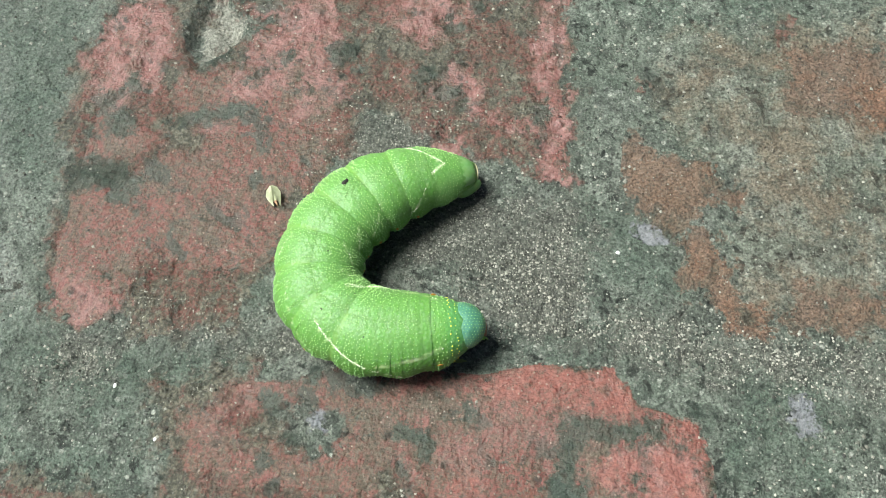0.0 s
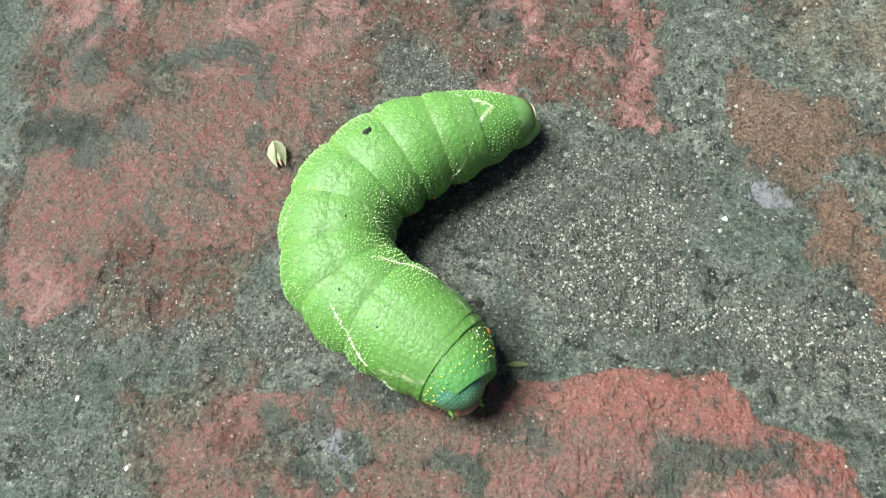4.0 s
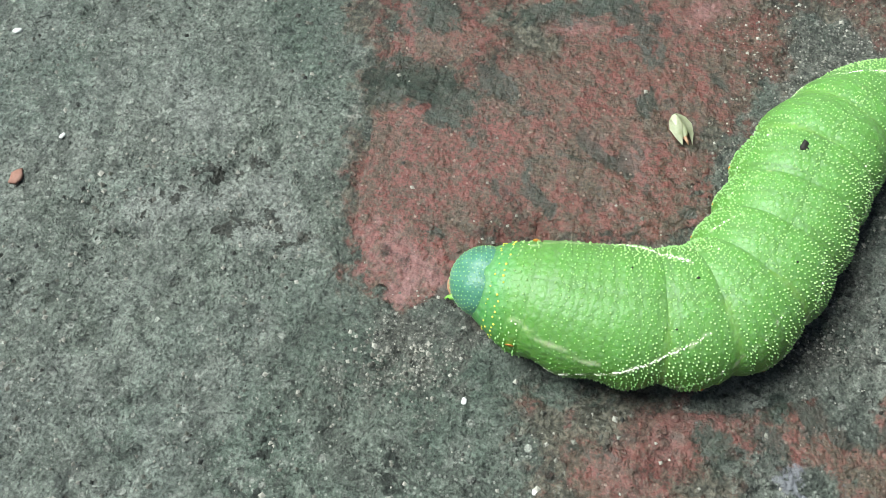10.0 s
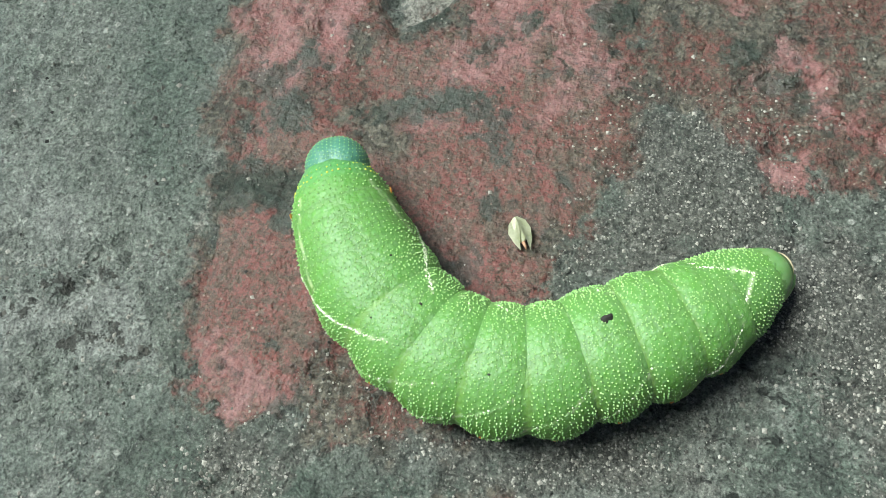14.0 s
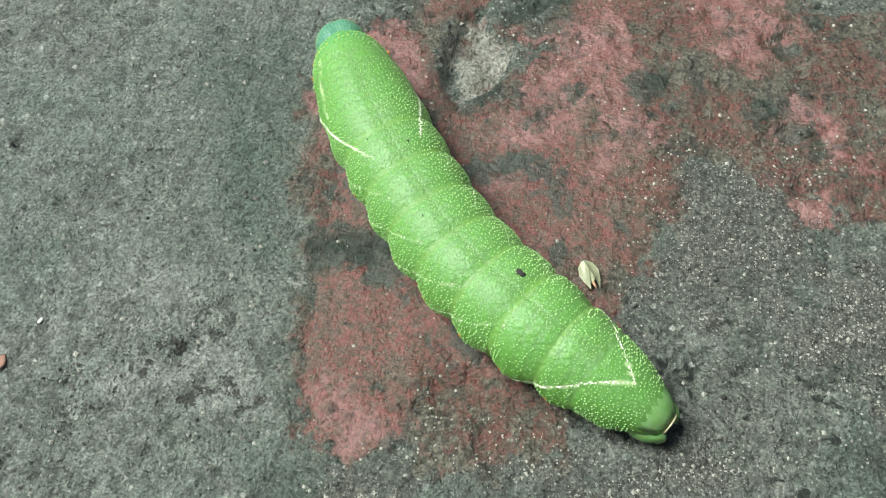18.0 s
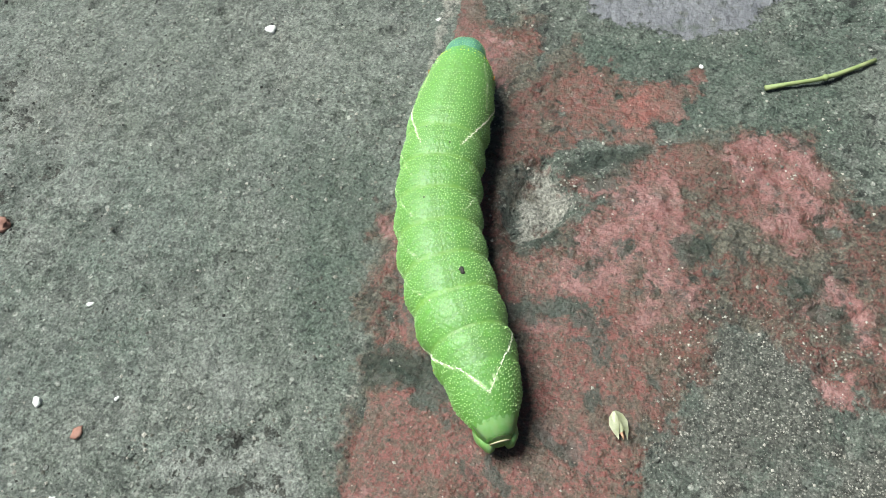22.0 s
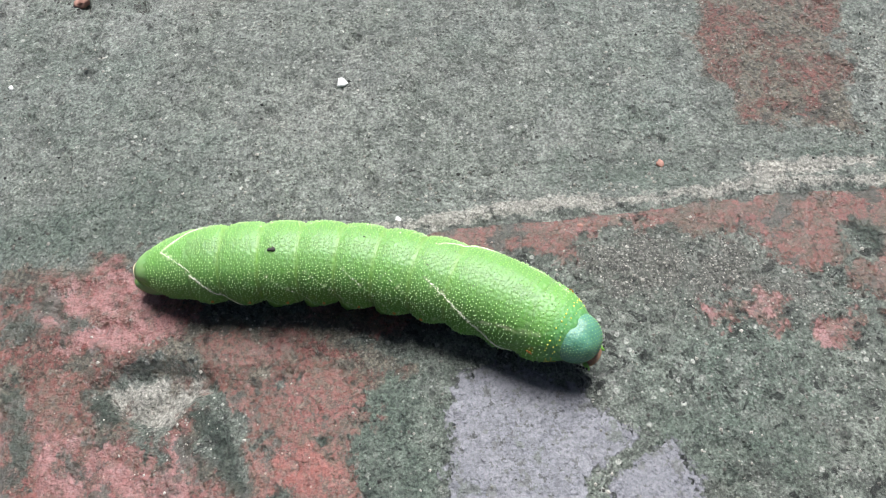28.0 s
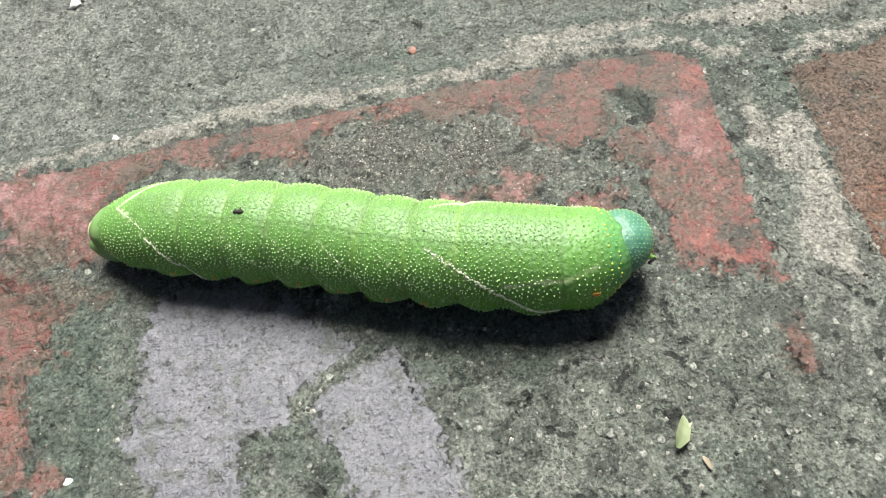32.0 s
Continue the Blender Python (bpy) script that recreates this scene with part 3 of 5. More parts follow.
patch("pink", (6.4, 138.8), (5.5, 146.4), (7.3, 151.1), (9.6, 149.6), (9.2, 142.4))
patch("pink", (9.8, 155.1), (9.2, 159.3), (11.9, 158.7), (12.3, 155.3))
patch("red", (-7.3, 29.5), (-9.1, 47.8), (-4.0, 52.8), (0.5, 53.3), (1.4, 45.2), (-4.9, 40.3), (0.3, 36.0), (-1.0, 31.1))
patch("worn", (-7.3, 29.5), (-9.2, 50.6), (0.1, 54.8), (5.4, 74.8), (7.2, 88.6), (13.1, 95.3), (15.3, 88.7), (12.4, 70.3), (5.9, 54.0), (9.0, 45.0), (14.1, 40.1), (12.0, 34.4))
patch("red", (15.2, 68.9), (13.7, 78.7), (12.3, 82.0), (15.2, 85.8), (19.6, 89.0), (21.7, 82.4), (19.6, 71.0))
patch("red", (24.5, 73.0), (22.3, 77.7), (23.5, 85.1), (29.1, 85.9), (31.4, 83.3), (30.9, 73.6))
patch("pink", (17.4, 35.7), (21.2, 43.3), (22.7, 58.5), (27.7, 59.3), (29.8, 53.2), (29.4, 45.2), (24.1, 37.4))
patch("pink", (18.8, 61.0), (24.1, 65.8), (30.7, 69.3), (28.8, 62.5))
patch("fresh", (24.6, 75.4), (24.2, 82.6), (28.3, 85.1), (31.3, 82.1), (31.0, 76.7))
patch("moss", (-2.2, 35.9), (-2.3, 40.8), (0.7, 41.9), (0.9, 37.5))
patch("moss", (23.0, 47.0), (24.8, 50.2), (26.8, 50.2), (25.8, 46.4))
patch("damp", (22.7, 85.7), (17.7, 98.5), (27.5, 99.8), (32.1, 98.1), (31.7, 89.0))
patch("damp", (22.5, 37.0), (24.4, 42.4), (28.4, 44.1), (29.1, 38.7))
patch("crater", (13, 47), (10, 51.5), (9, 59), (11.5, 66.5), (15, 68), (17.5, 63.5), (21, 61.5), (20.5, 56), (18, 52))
patch("bare", (12.5, 47), (10, 52), (8.5, 59), (11, 67), (15.5, 68), (19, 64), (26, 62), (27, 59), (21, 55), (18, 51))
patch("pale", (13.5, 49), (12, 54), (11, 60), (12.5, 65.5), (15, 66.5), (17, 63), (20.5, 61), (19.5, 56.5), (17.5, 52.5))
patch("moss", (18, 64.5), (20, 69.5), (30, 73.5), (30, 70.5), (23, 66.5))
patch("moss", (15, 48), (14.2, 50.5), (18.5, 53.5), (20, 52))
patch("moss", (9, 35), (16, 39), (23, 42), (28, 42), (23, 38))
# shade below the crater's -x rim, painted as a dark patch
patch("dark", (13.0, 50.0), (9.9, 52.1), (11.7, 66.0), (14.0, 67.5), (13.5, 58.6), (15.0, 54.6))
patch("grit", (18.3, 52.7), (15.8, 59.8), (19.3, 62.8), (20.6, 55.6))
patch("pale", (-11.3, 93.7), (-13.8, 98.3), (-13.6, 108.4), (-14.8, 121.3), (-14.3, 130.3), (-14.6, 137.5), (-16.1, 148.6), (-16.3, 157.6), (-15.3, 172.3), (-13.2, 171.6), (-13.9, 157.0), (-13.1, 139.1), (-12.2, 129.1), (-12.0, 115.5), (-10.5, 104.6), (-10.1, 95.5))
patch("pale", (-10.5, 77.5), (-12.3, 88.0), (-13.5, 102.0), (-15.6, 118.3), (-14.9, 126.5), (-13.1, 129.7), (-11.7, 126.4), (-12.0, 114.3), (-11.6, 102.1), (-10.3, 88.3), (-9.2, 77.8))
patch("pale", (-15.7, 147.6), (-17.1, 151.0), (-15.9, 158.9), (-15.0, 169.0), (-14.1, 175.4), (-11.4, 178.2), (-10.6, 184.1), (-8.7, 180.5), (-9.5, 177.3), (-12.9, 175.1), (-13.9, 168.7), (-14.0, 158.5), (-13.9, 148.2))
patch("pale", (-7.0, 185.9), (-9.3, 189.7), (-10.6, 195.5), (-11.4, 201.6), (-8.9, 200.7), (-7.8, 193.7), (-6.8, 188.9))
patch("pale", (-2.6, 178.0), (-0.9, 181.1), (9.0, 183.6), (11.7, 184.1), (11.0, 180.9), (6.1, 178.3))
patch("pale", (-17.8, 174.6), (-14.2, 183.8), (-15.4, 195.7), (-16.7, 207.8), (-17.4, 237.3), (-22.5, 233.2), (-21.6, 207.1), (-19.0, 186.4), (-19.5, 170.0), (-19.4, 149.7), (-15.3, 151.6))
patch("pale", (10.9, 182.6), (1.6, 181.0), (1.0, 186.9), (21.7, 185.5), (27.7, 184.3), (21.4, 179.1))
patch("pale", (-6.4, 48.4), (-4.3, 48.7), (-4.5, 42.3), (-3.4, 29.1), (-2.4, 16.8), (-1.0, 5.4), (-1.8, 5.3), (-3.8, 17.7), (-5.0, 32.4))
patch("pale", (-4.1, 31.7), (-3.9, 33.7), (-3.0, 21.2), (-3.4, 11.1), (-3.2, 6.4), (-2.5, 6.6), (-3.1, 16.9))
# lower brick
patch("red", (58.3, -1.3), (65.3, -0.7), (69.4, -2.0), (71.5, -0.2), (80.6, 1.8), (87.5, 1.8), (93.5, 2.3), (97.0, 0.3), (98.5, -1.5), (103.3, -1.9), (108.4, -3.5), (110.0, -6.4), (110.7, -10.9), (111.1, -13.8), (111.0, -30.8), (93.2, -33.9), (84.9, -31.7), (71.4, -24.7), (63.4, -20.0), (55.3, -16.7), (49.3, -17.6), (54.5, -12.0))
patch("fresh", (58.4, -1.8), (69.4, -2.2), (82.2, 1.6), (94.3, 2.0), (98.9, -1.8), (108.4, -4.3), (110.5, -12.4), (108.8, -14.2), (106.3, -10.8), (101.9, -6.5), (97.5, -5.2), (87.3, -6.4), (80.6, -6.3), (70.6, -5.4), (61.5, -6.8))
patch("fresh", (91.3, -11.7), (104.9, -9.5), (109.1, -15.6), (106.4, -19.0), (99.4, -16.5), (93.0, -16.8))
patch("fresh", (70.7, -18.9), (75.0, -18.2), (75.3, -20.4), (71.0, -21.1))
patch("pink", (68.8, -26.6), (71.5, -25.5), (72.2, -28.2), (69.4, -28.7))
patch("pink", (93.4, -10.6), (104.8, -8.0), (111.1, -16.8), (111.0, -25.3), (105.1, -24.9), (100.8, -18.4), (94.4, -16.5))
patch("worn", (22.2, -11.2), (31.3, -8.0), (37.4, -6.2), (44.5, -16.8), (52.3, -17.1), (62.1, -10.8), (84.0, -12.1), (85.6, -22.4), (85.2, -35.2), (46.7, -41.8), (41.1, -36.3), (34.8, -35.2), (28.0, -38.5), (18.2, -36.5), (12.3, -32.9), (-4.0, -32.5), (-5.3, -29.1), (10.2, -26.3), (25.1, -27.8), (27.3, -21.1), (23.7, -16.8))
patch("worn", (17.1, -38.1), (23.2, -34.9), (34.4, -33.8), (36.9, -37.7), (27.0, -43.0), (17.4, -43.9))
patch("red", (26.4, -14.7), (35.6, -12.5), (39.9, -17.5), (46.3, -18.1), (59.8, -16.0), (62.2, -21.8), (51.9, -23.4), (38.3, -24.1), (30.5, -21.4))
patch("red", (34.6, -9.0), (40.4, -6.6), (47.3, -4.5), (55.0, -7.1), (65.5, -5.6), (61.3, -12.4), (55.8, -11.4), (45.1, -11.2), (38.5, -13.9))
patch("moss", (86.7, -7.7), (90.3, -6.4), (93.9, -6.6), (98.4, -7.5), (97.7, -9.9), (94.1, -10.1), (89.6, -10.8), (89.4, -14.3), (91.2, -17.0), (90.6, -20.9), (88.6, -24.8), (87.1, -33.4), (85.6, -31.6), (85.6, -22.4), (84.9, -18.8), (86.1, -14.9))
patch("moss", (64.8, -12.8), (65.8, -11.4), (67.3, -14.8), (66.0, -15.9))
patch("moss", (98.6, -5.5), (101.9, -4.9), (102.0, -8.5), (99.5, -8.9))
patch("moss", (97.5, -14.1), (99.6, -13.7), (99.5, -14.7), (97.8, -14.9))
patch("moss", (93.5, -19.8), (95.7, -21.6), (94.7, -22.6), (93.1, -21.2))
patch("moss", (108.4, -13.1), (111.1, -11.6), (111.1, -17.5))
patch("moss", (60.7, -12.1), (62.9, -11.5), (63.5, -13.0), (61.5, -13.5))
patch("moss", (73.2, -27.4), (75.6, -29.8), (78.9, -27.8), (79.9, -30.5), (75.1, -32.0))
patch("moss", (64.3, -25.9), (67.3, -26.9), (67.3, -31.9), (65.1, -31.6))
patch("moss", (45.5, -4.7), (47.7, -4.4), (47.8, -7.2), (46.1, -7.4))
patch("moss", (40.4, -11.1), (42.9, -9.7), (44.0, -12.6), (41.7, -13.0))
patch("moss", (61.3, -12.4), (63.0, -12.0), (63.0, -13.5), (61.7, -13.6))
patch("moss", (98.8, -5.8), (101.5, -4.8), (101.6, -7.1), (99.6, -8.7))
patch("dark", (43.1, -38.8), (46.9, -36.0), (51.6, -37.4), (53.7, -40.6), (44.6, -42.2))
patch("grit", (44.8, -39.9), (47.1, -36.7), (51.2, -38.9), (51.6, -41.0), (46.0, -41.9))
patch("lime", (47.2, -12.8), (50.0, -11.2), (52.6, -12.0), (50.5, -13.9), (48.1, -13.9))
# right: ochre
patch("ochre", (88.6, 41.5), (91.8, 38.5), (93.5, 43.3), (95.4, 43.6), (96.6, 40.8), (100.5, 40.8), (107.3, 40.0), (112.2, 36.8), (113.2, 33.6), (108.4, 33.0), (104.7, 30.3), (102.9, 25.9), (99.1, 27.4), (95.2, 30.1), (93.1, 33.1), (93.8, 36.5), (89.9, 37.1))
patch("ochre", (103.4, 25.9), (106.6, 28.5), (109.5, 23.6), (111.4, 19.8), (113.2, 15.1), (121.3, 14.3), (123.2, 18.5), (135.8, 20.2), (136.1, 14.5), (123.9, 12.8), (111.5, 10.8), (110.5, 13.8), (105.0, 18.0))
patch("ochre", (122.3, 66.6), (139.6, 70.2), (138.6, 54.0), (122.0, 53.0))
patch("fresh", (93.6, 41.6), (100.5, 40.2), (111.2, 36.7), (107.5, 32.9), (102.9, 26.9), (96.1, 30.2), (93.5, 34.3))
patch("fresh", (104.8, 26.1), (108.6, 23.5), (110.5, 16.7), (106.8, 19.2))
patch("fresh", (124.0, 17.6), (135.7, 19.2), (136.2, 15.4), (124.8, 13.7))
patch("tan", (99.5, 67.5), (139.9, 75.5), (136.1, 13.5), (112.3, 12.1), (111.4, 20.8), (115.0, 33.9), (106.3, 41.6), (100.3, 46.6))
patch("lime", (94.5, 27.7), (98.2, 27.3), (101.6, 24.6), (97.4, 23.8))
patch("lime", (120.3, 1.2), (123.6, 2.6), (125.3, -4.2), (122.6, -5.0))
patch("dark", (85.7, 54.0), (90.7, 55.2), (92.2, 51.7), (87.5, 50.2))
patch("red", (119.3, 71.4), (122.4, 72.5), (123.4, 69.4), (119.8, 68.2))
patch("red", (94.8, 56.1), (97.8, 57.1), (97.9, 55.3), (95.4, 54.6))
patch("pink", (-6, 39), (-7, 51), (-4, 61), (4, 64), (7, 57), (9, 48), (9, 42))
patch("pink", (21, 43), (24, 48), (22, 55), (24, 59), (29, 58), (34, 54), (33, 47))
# dark green damp cement that also paints in the body's broad soft shadow
patch("damp", (9, 82), (10, 90), (15, 101), (21, 100), (36, 99), (34, 91), (26, 88), (17, 80))
patch("damp", (23, 127), (23, 135), (25, 148), (29, 150), (32, 143), (30, 135), (26, 131))
# lime, mortar and the far paving
patch("lime", (15, 102), (13, 110), (17, 117), (21, 122), (25, 127.3), (26.3, 126), (27.6, 123), (30, 119.8), (33, 118.3), (35, 114.5), (41, 113.5), (45, 116), (48, 118), (49, 116), (46, 111), (44, 106), (33, 100), (26, 101))
patch("lime", (28.4, 126), (26.2, 131), (31, 134), (35, 135.5), (46, 138), (51, 136), (57, 138), (58, 135), (54, 130), (55, 125), (50, 120.5), (46, 123), (43, 127), (41, 125), (37, 125), (35.6, 122), (31.2, 122))
patch("damp", (34, 121), (37, 125), (42, 126), (46, 122), (44, 116), (36, 115))
spot("dark", 42, 120, 1.6)
patch("lime", (71, 168), (80, 172), (93, 180), (104, 179), (118, 168), (140, 123), (121, 106), (109, 109), (97, 113), (89, 111), (93, 100), (82, 102), (80, 111), (78, 127), (79, 141), (79, 154))
patch("white", (84, 172), (93, 180), (104, 179), (118, 168), (140, 123), (121, 106), (109, 109), (100, 118), (92, 130), (88, 150))
patch("lime", (-156, 90), (-150, 104), (-139, 137), (-125, 145), (-116, 131), (-110, 112), (-108, 97), (-114, 84), (-128, 84), (-143, 88))
patch("white", (-156, 90), (-150, 104), (-139, 137), (-125, 145), (-116, 131), (-110, 112), (-108, 97), (-114, 84), (-128, 84), (-143, 88))
patch("ochre", (-9, 183), (-19, 199), (-20, 223), (-20, 236), (35, 278), (88, 293), (134, 193), (109, 188), (92, 185), (64, 181), (40, 186), (15, 187), (0, 186))
patch("moss", (65, 238), (78, 251), (81, 244), (71, 234))
patch("bare", (14, 201), (36, 213), (45, 201), (32, 196))
patch("bare", (-71, 204), (-55, 229), (-32, 243), (-32, 225), (-43, 204))
patch("red", (-88, 185), (-74, 196), (-73, 183))
patch("red", (-69, 193), (-60, 197), (-47, 195), (-59, 186))
patch("worn", (-70, 156), (-58, 176), (-41, 172), (-26, 170), (-28, 153), (-47, 148))
patch("red", (-71, 204), (-55, 229), (-32, 243), (-32, 225), (-43, 204))
patch("worn", (-73, -29), (-53, -21), (-47, -29), (-56, -35))
patch("worn", (-71, -32), (-58, -23), (-44, -27), (-59, -39))
patch("worn", (-65, -10), (-55, -6), (-47, -12))
patch("red", (-65, 1), (-56, 1), (-59, -1), (-64, -2))
patch("lime", (-255, 50), (-217, 79), (-228, 49))
patch("white", (-255, 50), (-217, 79), (-228, 49))
patch("pale", (-11, 190), (-13, 212), (-16, 255), (-13, 254), (-10, 211))
patch("dark", (-172, 1), (-129, 64), (-82, 67), (-62, 44), (-67, 7), (-103, -15), (-144, -25))
patch("dark", (-196, 7), (-183, 43), (-138, 62), (-92, 48), (-77, 0), (-104, -29), (-135, -39))
patch("dark", (-140, 56), (-108, 80), (-77, 57), (-67, 23), (-96, 2))
patch("pale", (-213, 86), (-203, 95), (-178, 99), (-173, 92), (-194, 83))
patch("dark", (-31, 2), (-23, 15), (-6, 16), (-2, 1), (-15, -5), (-26, -6))
patch("dark", (-16, -31), (-13, -30), (-11, -33), (-15, -34))
# all cement towards -x: a paler tone that includes painted sky sheen
patch("sheen_wash", (-420, -220), (-4, -220), (-3, 40), (-9, 90), (-14, 177), (-16, 440), (-420, 440))
for x, y, radius in ((1, 27, 2.0), (7, 21, 1.8), (3, 36, 2.4), (-2, 24, 1.6), (64, 69, 1.3), (46, -16, 1.0), (95, -19, 1.2), (102, -19, 1.6), (106, -3, 0.8), (41, -10, 1.2)):
    spot("moss", x, y, radius)


def inside(points, outline):
    """Signed distance in millimetres to a closed outline, positive inside."""
    away, odd = np.full(len(points), 1e9), np.zeros(len(points), bool)
    for a, b in zip(outline, np.roll(outline, -1, 0)):
        d, p = b - a, points - a
        f = np.clip((p @ d) / max(d @ d, 1e-9), 0, 1)
        away = np.minimum(away, np.hypot(*(p - f[:, None] * d).T))
        odd ^= ((a[1] > points[:, 1]) != (b[1] > points[:, 1])) & (points[:, 0] < a[0] + d[0] * (points[:, 1] - a[1]) / (d[1] if abs(d[1]) > 1e-9 else 1e-9))
    return np.where(odd, away, -away)


def field(points, name):
    out = np.full(len(points), -12.0)
    for outline in PATCHES[name]:
        low, high = outline.min(0) - 12, outline.max(0) + 12
        near = np.nonzero(((points > low) & (points < high)).all(1))[0]
        if len(near):
            out[near] = np.maximum(out[near], inside(points[near], outline))
    if name in ("red", "ochre", "worn", "pink"):
        out = np.minimum(out, 0.8 - 0.6 * np.minimum(field(points, "bare"), 4.5))
    return np.clip(out, -12, 12)


def value_noise(points, size, seed):
    """Smooth noise from 0 to 1 with cells of that many millimetres."""
    q = points / size
    i = np.floor(q).astype(np.int64)
    f = q - i
    f = f * f * (3 - 2 * f)

    def lattice(a, b):
        h = (a * 374761393 + b * 668265263 + seed * 974711) & 0xFFFFFFFF
        h = ((h ^ (h >> 13)) * 1274126177) & 0xFFFFFFFF
        return ((h ^ (h >> 16)) & 0xFFFF) / 65535.0

    x, y = i[:, 0], i[:, 1]
    low = lattice(x, y) * (1 - f[:, 0]) + lattice(x + 1, y) * f[:, 0]
    high = lattice(x, y + 1) * (1 - f[:, 0]) + lattice(x + 1, y + 1) * f[:, 0]
    return low * (1 - f[:, 1]) + high * f[:, 1]


def relief(points, red, lime):
    """Height of the worn surface in millimetres."""
    calm = np.clip(1 - 0.7 * np.clip(np.maximum(red, lime) / 3 + 0.5, 0, 1), 0.3, 1)
    broken = np.clip(field(points, "dark") / 4 + 0.5, 0, 1)
    z = 0.8 * (value_noise(points, 31, 1) - 0.5) + 0.4 * (value_noise(points, 11, 2) - 0.5)
    z += calm * (0.22 * (value_noise(points, 4.3, 3) - 0.5) + 0.42 * (value_noise(points, 2.0, 4) - 0.5) + 0.4 * (value_noise(points, 1.35, 5) - 0.5))
    z += 0.3 * np.clip(field(points, "pale") + 1, 0, 2) * value_noise(points, 3.0, 8)
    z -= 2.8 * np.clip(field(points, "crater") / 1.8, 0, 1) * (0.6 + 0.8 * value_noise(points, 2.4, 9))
    rough = value_noise(points, 4.5, 6) * 0.5 + value_noise(points, 2.1, 7) * 0.5
    pits = np.clip((rough - 0.72 + 0.17 * broken) / 0.08, 0, 1)
    return z - (0.9 + 0.3 * broken) * pits * calm - 0.35


# bricks: outlines in millimetres, how far their rims drop
BRICKS = (
    ("red", 0.15, ((1, -1), (8, -3), (30, -3), (84, 30), (82, 50), (80, 74), (79, 92), (76, 176), (40, 178), (5, 177), (-11, 177), (-14, 170), (-14, 150), (-12, 126), (-11, 102), (-9, 78), (-7, 62), (-4, 45), (-3, 25), (-2, 8))),
    ("red", 0.2, ((8, -19), (25, -12), (35, -8), (47, -4), (58, -1), (73, -1), (81, 2), (94, 3), (99, -2), (108, -4), (111, -11), (112, -40), (112, -102), (10, -104), (4, -60))),
    ("brown", 0.2, ((-7, 186), (11, 186), (69, 188), (95, 191), (180, 196), (172, 272), (110, 271), (46, 269), (26, 272), (-17, 270), (-16, 236), (-11, 205))),
    ("cement-covered", 0.0, ((-100, 6), (-14, 10), (-15, 60), (-21, 110), (-22, 168), (-28, 174), (-104, 178), (-106, 100))),
    ("cement-covered", 0.0, ((94, 10), (150, 12), (172, 16), (170, 92), (120, 94), (92, 90))),
    ("lime-covered", 0.0, ((88, 104), (166, 102), (166, 182), (120, 184), (89, 180))),
    ("cement-covered", 0.0, ((-106, 190), (-24, 188), (-26, 262), (-104, 264))),
)


def sheet(name, points, faces, heights, beyond=None):
    mesh = bpy.data.meshes.new(name)
    mesh.from_pydata(np.column_stack([points, heights]) * MM, [], faces)
    for key in PATCHES:
        values = field(points, key)
        if beyond is not None and key in ("red", "ochre"):
            values = np.where(beyond > -9, np.minimum(values, 2.5 * beyond - 4), values)
        mesh.attributes.new(key, "FLOAT", "POINT").data.foreach_set("value", values.astype(np.float32))
    mesh.polygons.foreach_set("use_smooth", [True] * len(mesh.polygons))
    mesh.materials.append(PAVING)
    return mesh


def grid(xs, ys):
    points = np.stack(np.meshgrid(xs, ys), -1).reshape(-1, 2)
    k = (np.arange(len(ys) - 1)[:, None] * len(xs) + np.arange(len(xs) - 1)).reshape(-1)
    return points, np.stack([k, k + 1, k + len(xs) + 1, k + len(xs)], 1)


def make_ground():
    far = np.array([6, 20, 60, 200, 600, 2000, 8000.0])
    xs = np.concatenate([-310 - far[::-1], np.arange(-310, -62, 1.9), np.arange(-62, 130, 0.85), np.arange(130, 231, 1.9), 230 + far])
    ys = np.concatenate([-115 - far[::-1], np.arange(-115, -42, 1.9), np.arange(-42, 188, 0.85), np.arange(188, 341, 1.9), 340 + far])
    points, faces = grid(xs, ys)
    z = relief(points, field(points, "red"), field(points, "lime"))
    beyond = np.full(len(points), -99.0)
    for kind, drop, outline in BRICKS:
        d = inside(points, np.array(outline, float))
        if drop > 0:
            beyond = np.maximum(beyond, d)
        z = z + np.where(drop > 0, 0.3 * np.exp(-((d + 1.5) / 1.6) ** 2), 0)
        deep = 3.5 if drop else 4.0
        z = np.where(d > deep, z - 7 * np.clip((d - deep) / 1.5, 0, 1), z)
    ground = new("ground", sheet("ground", points, faces.tolist(), z, beyond))
    tagged(ground, "weathered grey cement paving with sand, pits and moss", "ground", kind="structure")
    return ground


def make_bricks(ground):
    for kind, drop, outline in BRICKS:
        outline = np.array(outline, float)
        low, high = outline.min(0), outline.max(0)
        points, faces = grid(np.arange(low[0], high[0] + 1, 0.85), np.arange(low[1], high[1] + 1, 0.85))
        d = inside(points, outline) + 1.2 * (value_noise(points, 7, 11) - 0.5) + 0.7 * (value_noise(points, 2.5, 12) - 0.5)
        z = relief(points, field(points, "red"), field(points, "lime")) - 0.04 - drop * np.clip(1 - d / 2.2, 0, 1) ** 2
        z += 0.16 * np.clip((d - 0.4) / 1.6, 0, 1)
        z = np.where(d < 0, z + 5 * np.clip(d, -1.6, 0), z)
        keep = d > -1.3
        faces = faces[keep[faces].all(1)]
        used = np.unique(faces)
        renumber = np.zeros(len(points), int)
        renumber[used] = np.arange(len(used))
        brick = new("brick", sheet("brick", points[used], renumber[faces].tolist(), z[used]))
        solid = brick.modifiers.new("thickness", "SOLIDIFY")
        solid.thickness, solid.offset = 0.05, -1
        brick.parent = ground
        tagged(brick, "worn %s paving brick with rounded corners" % kind)


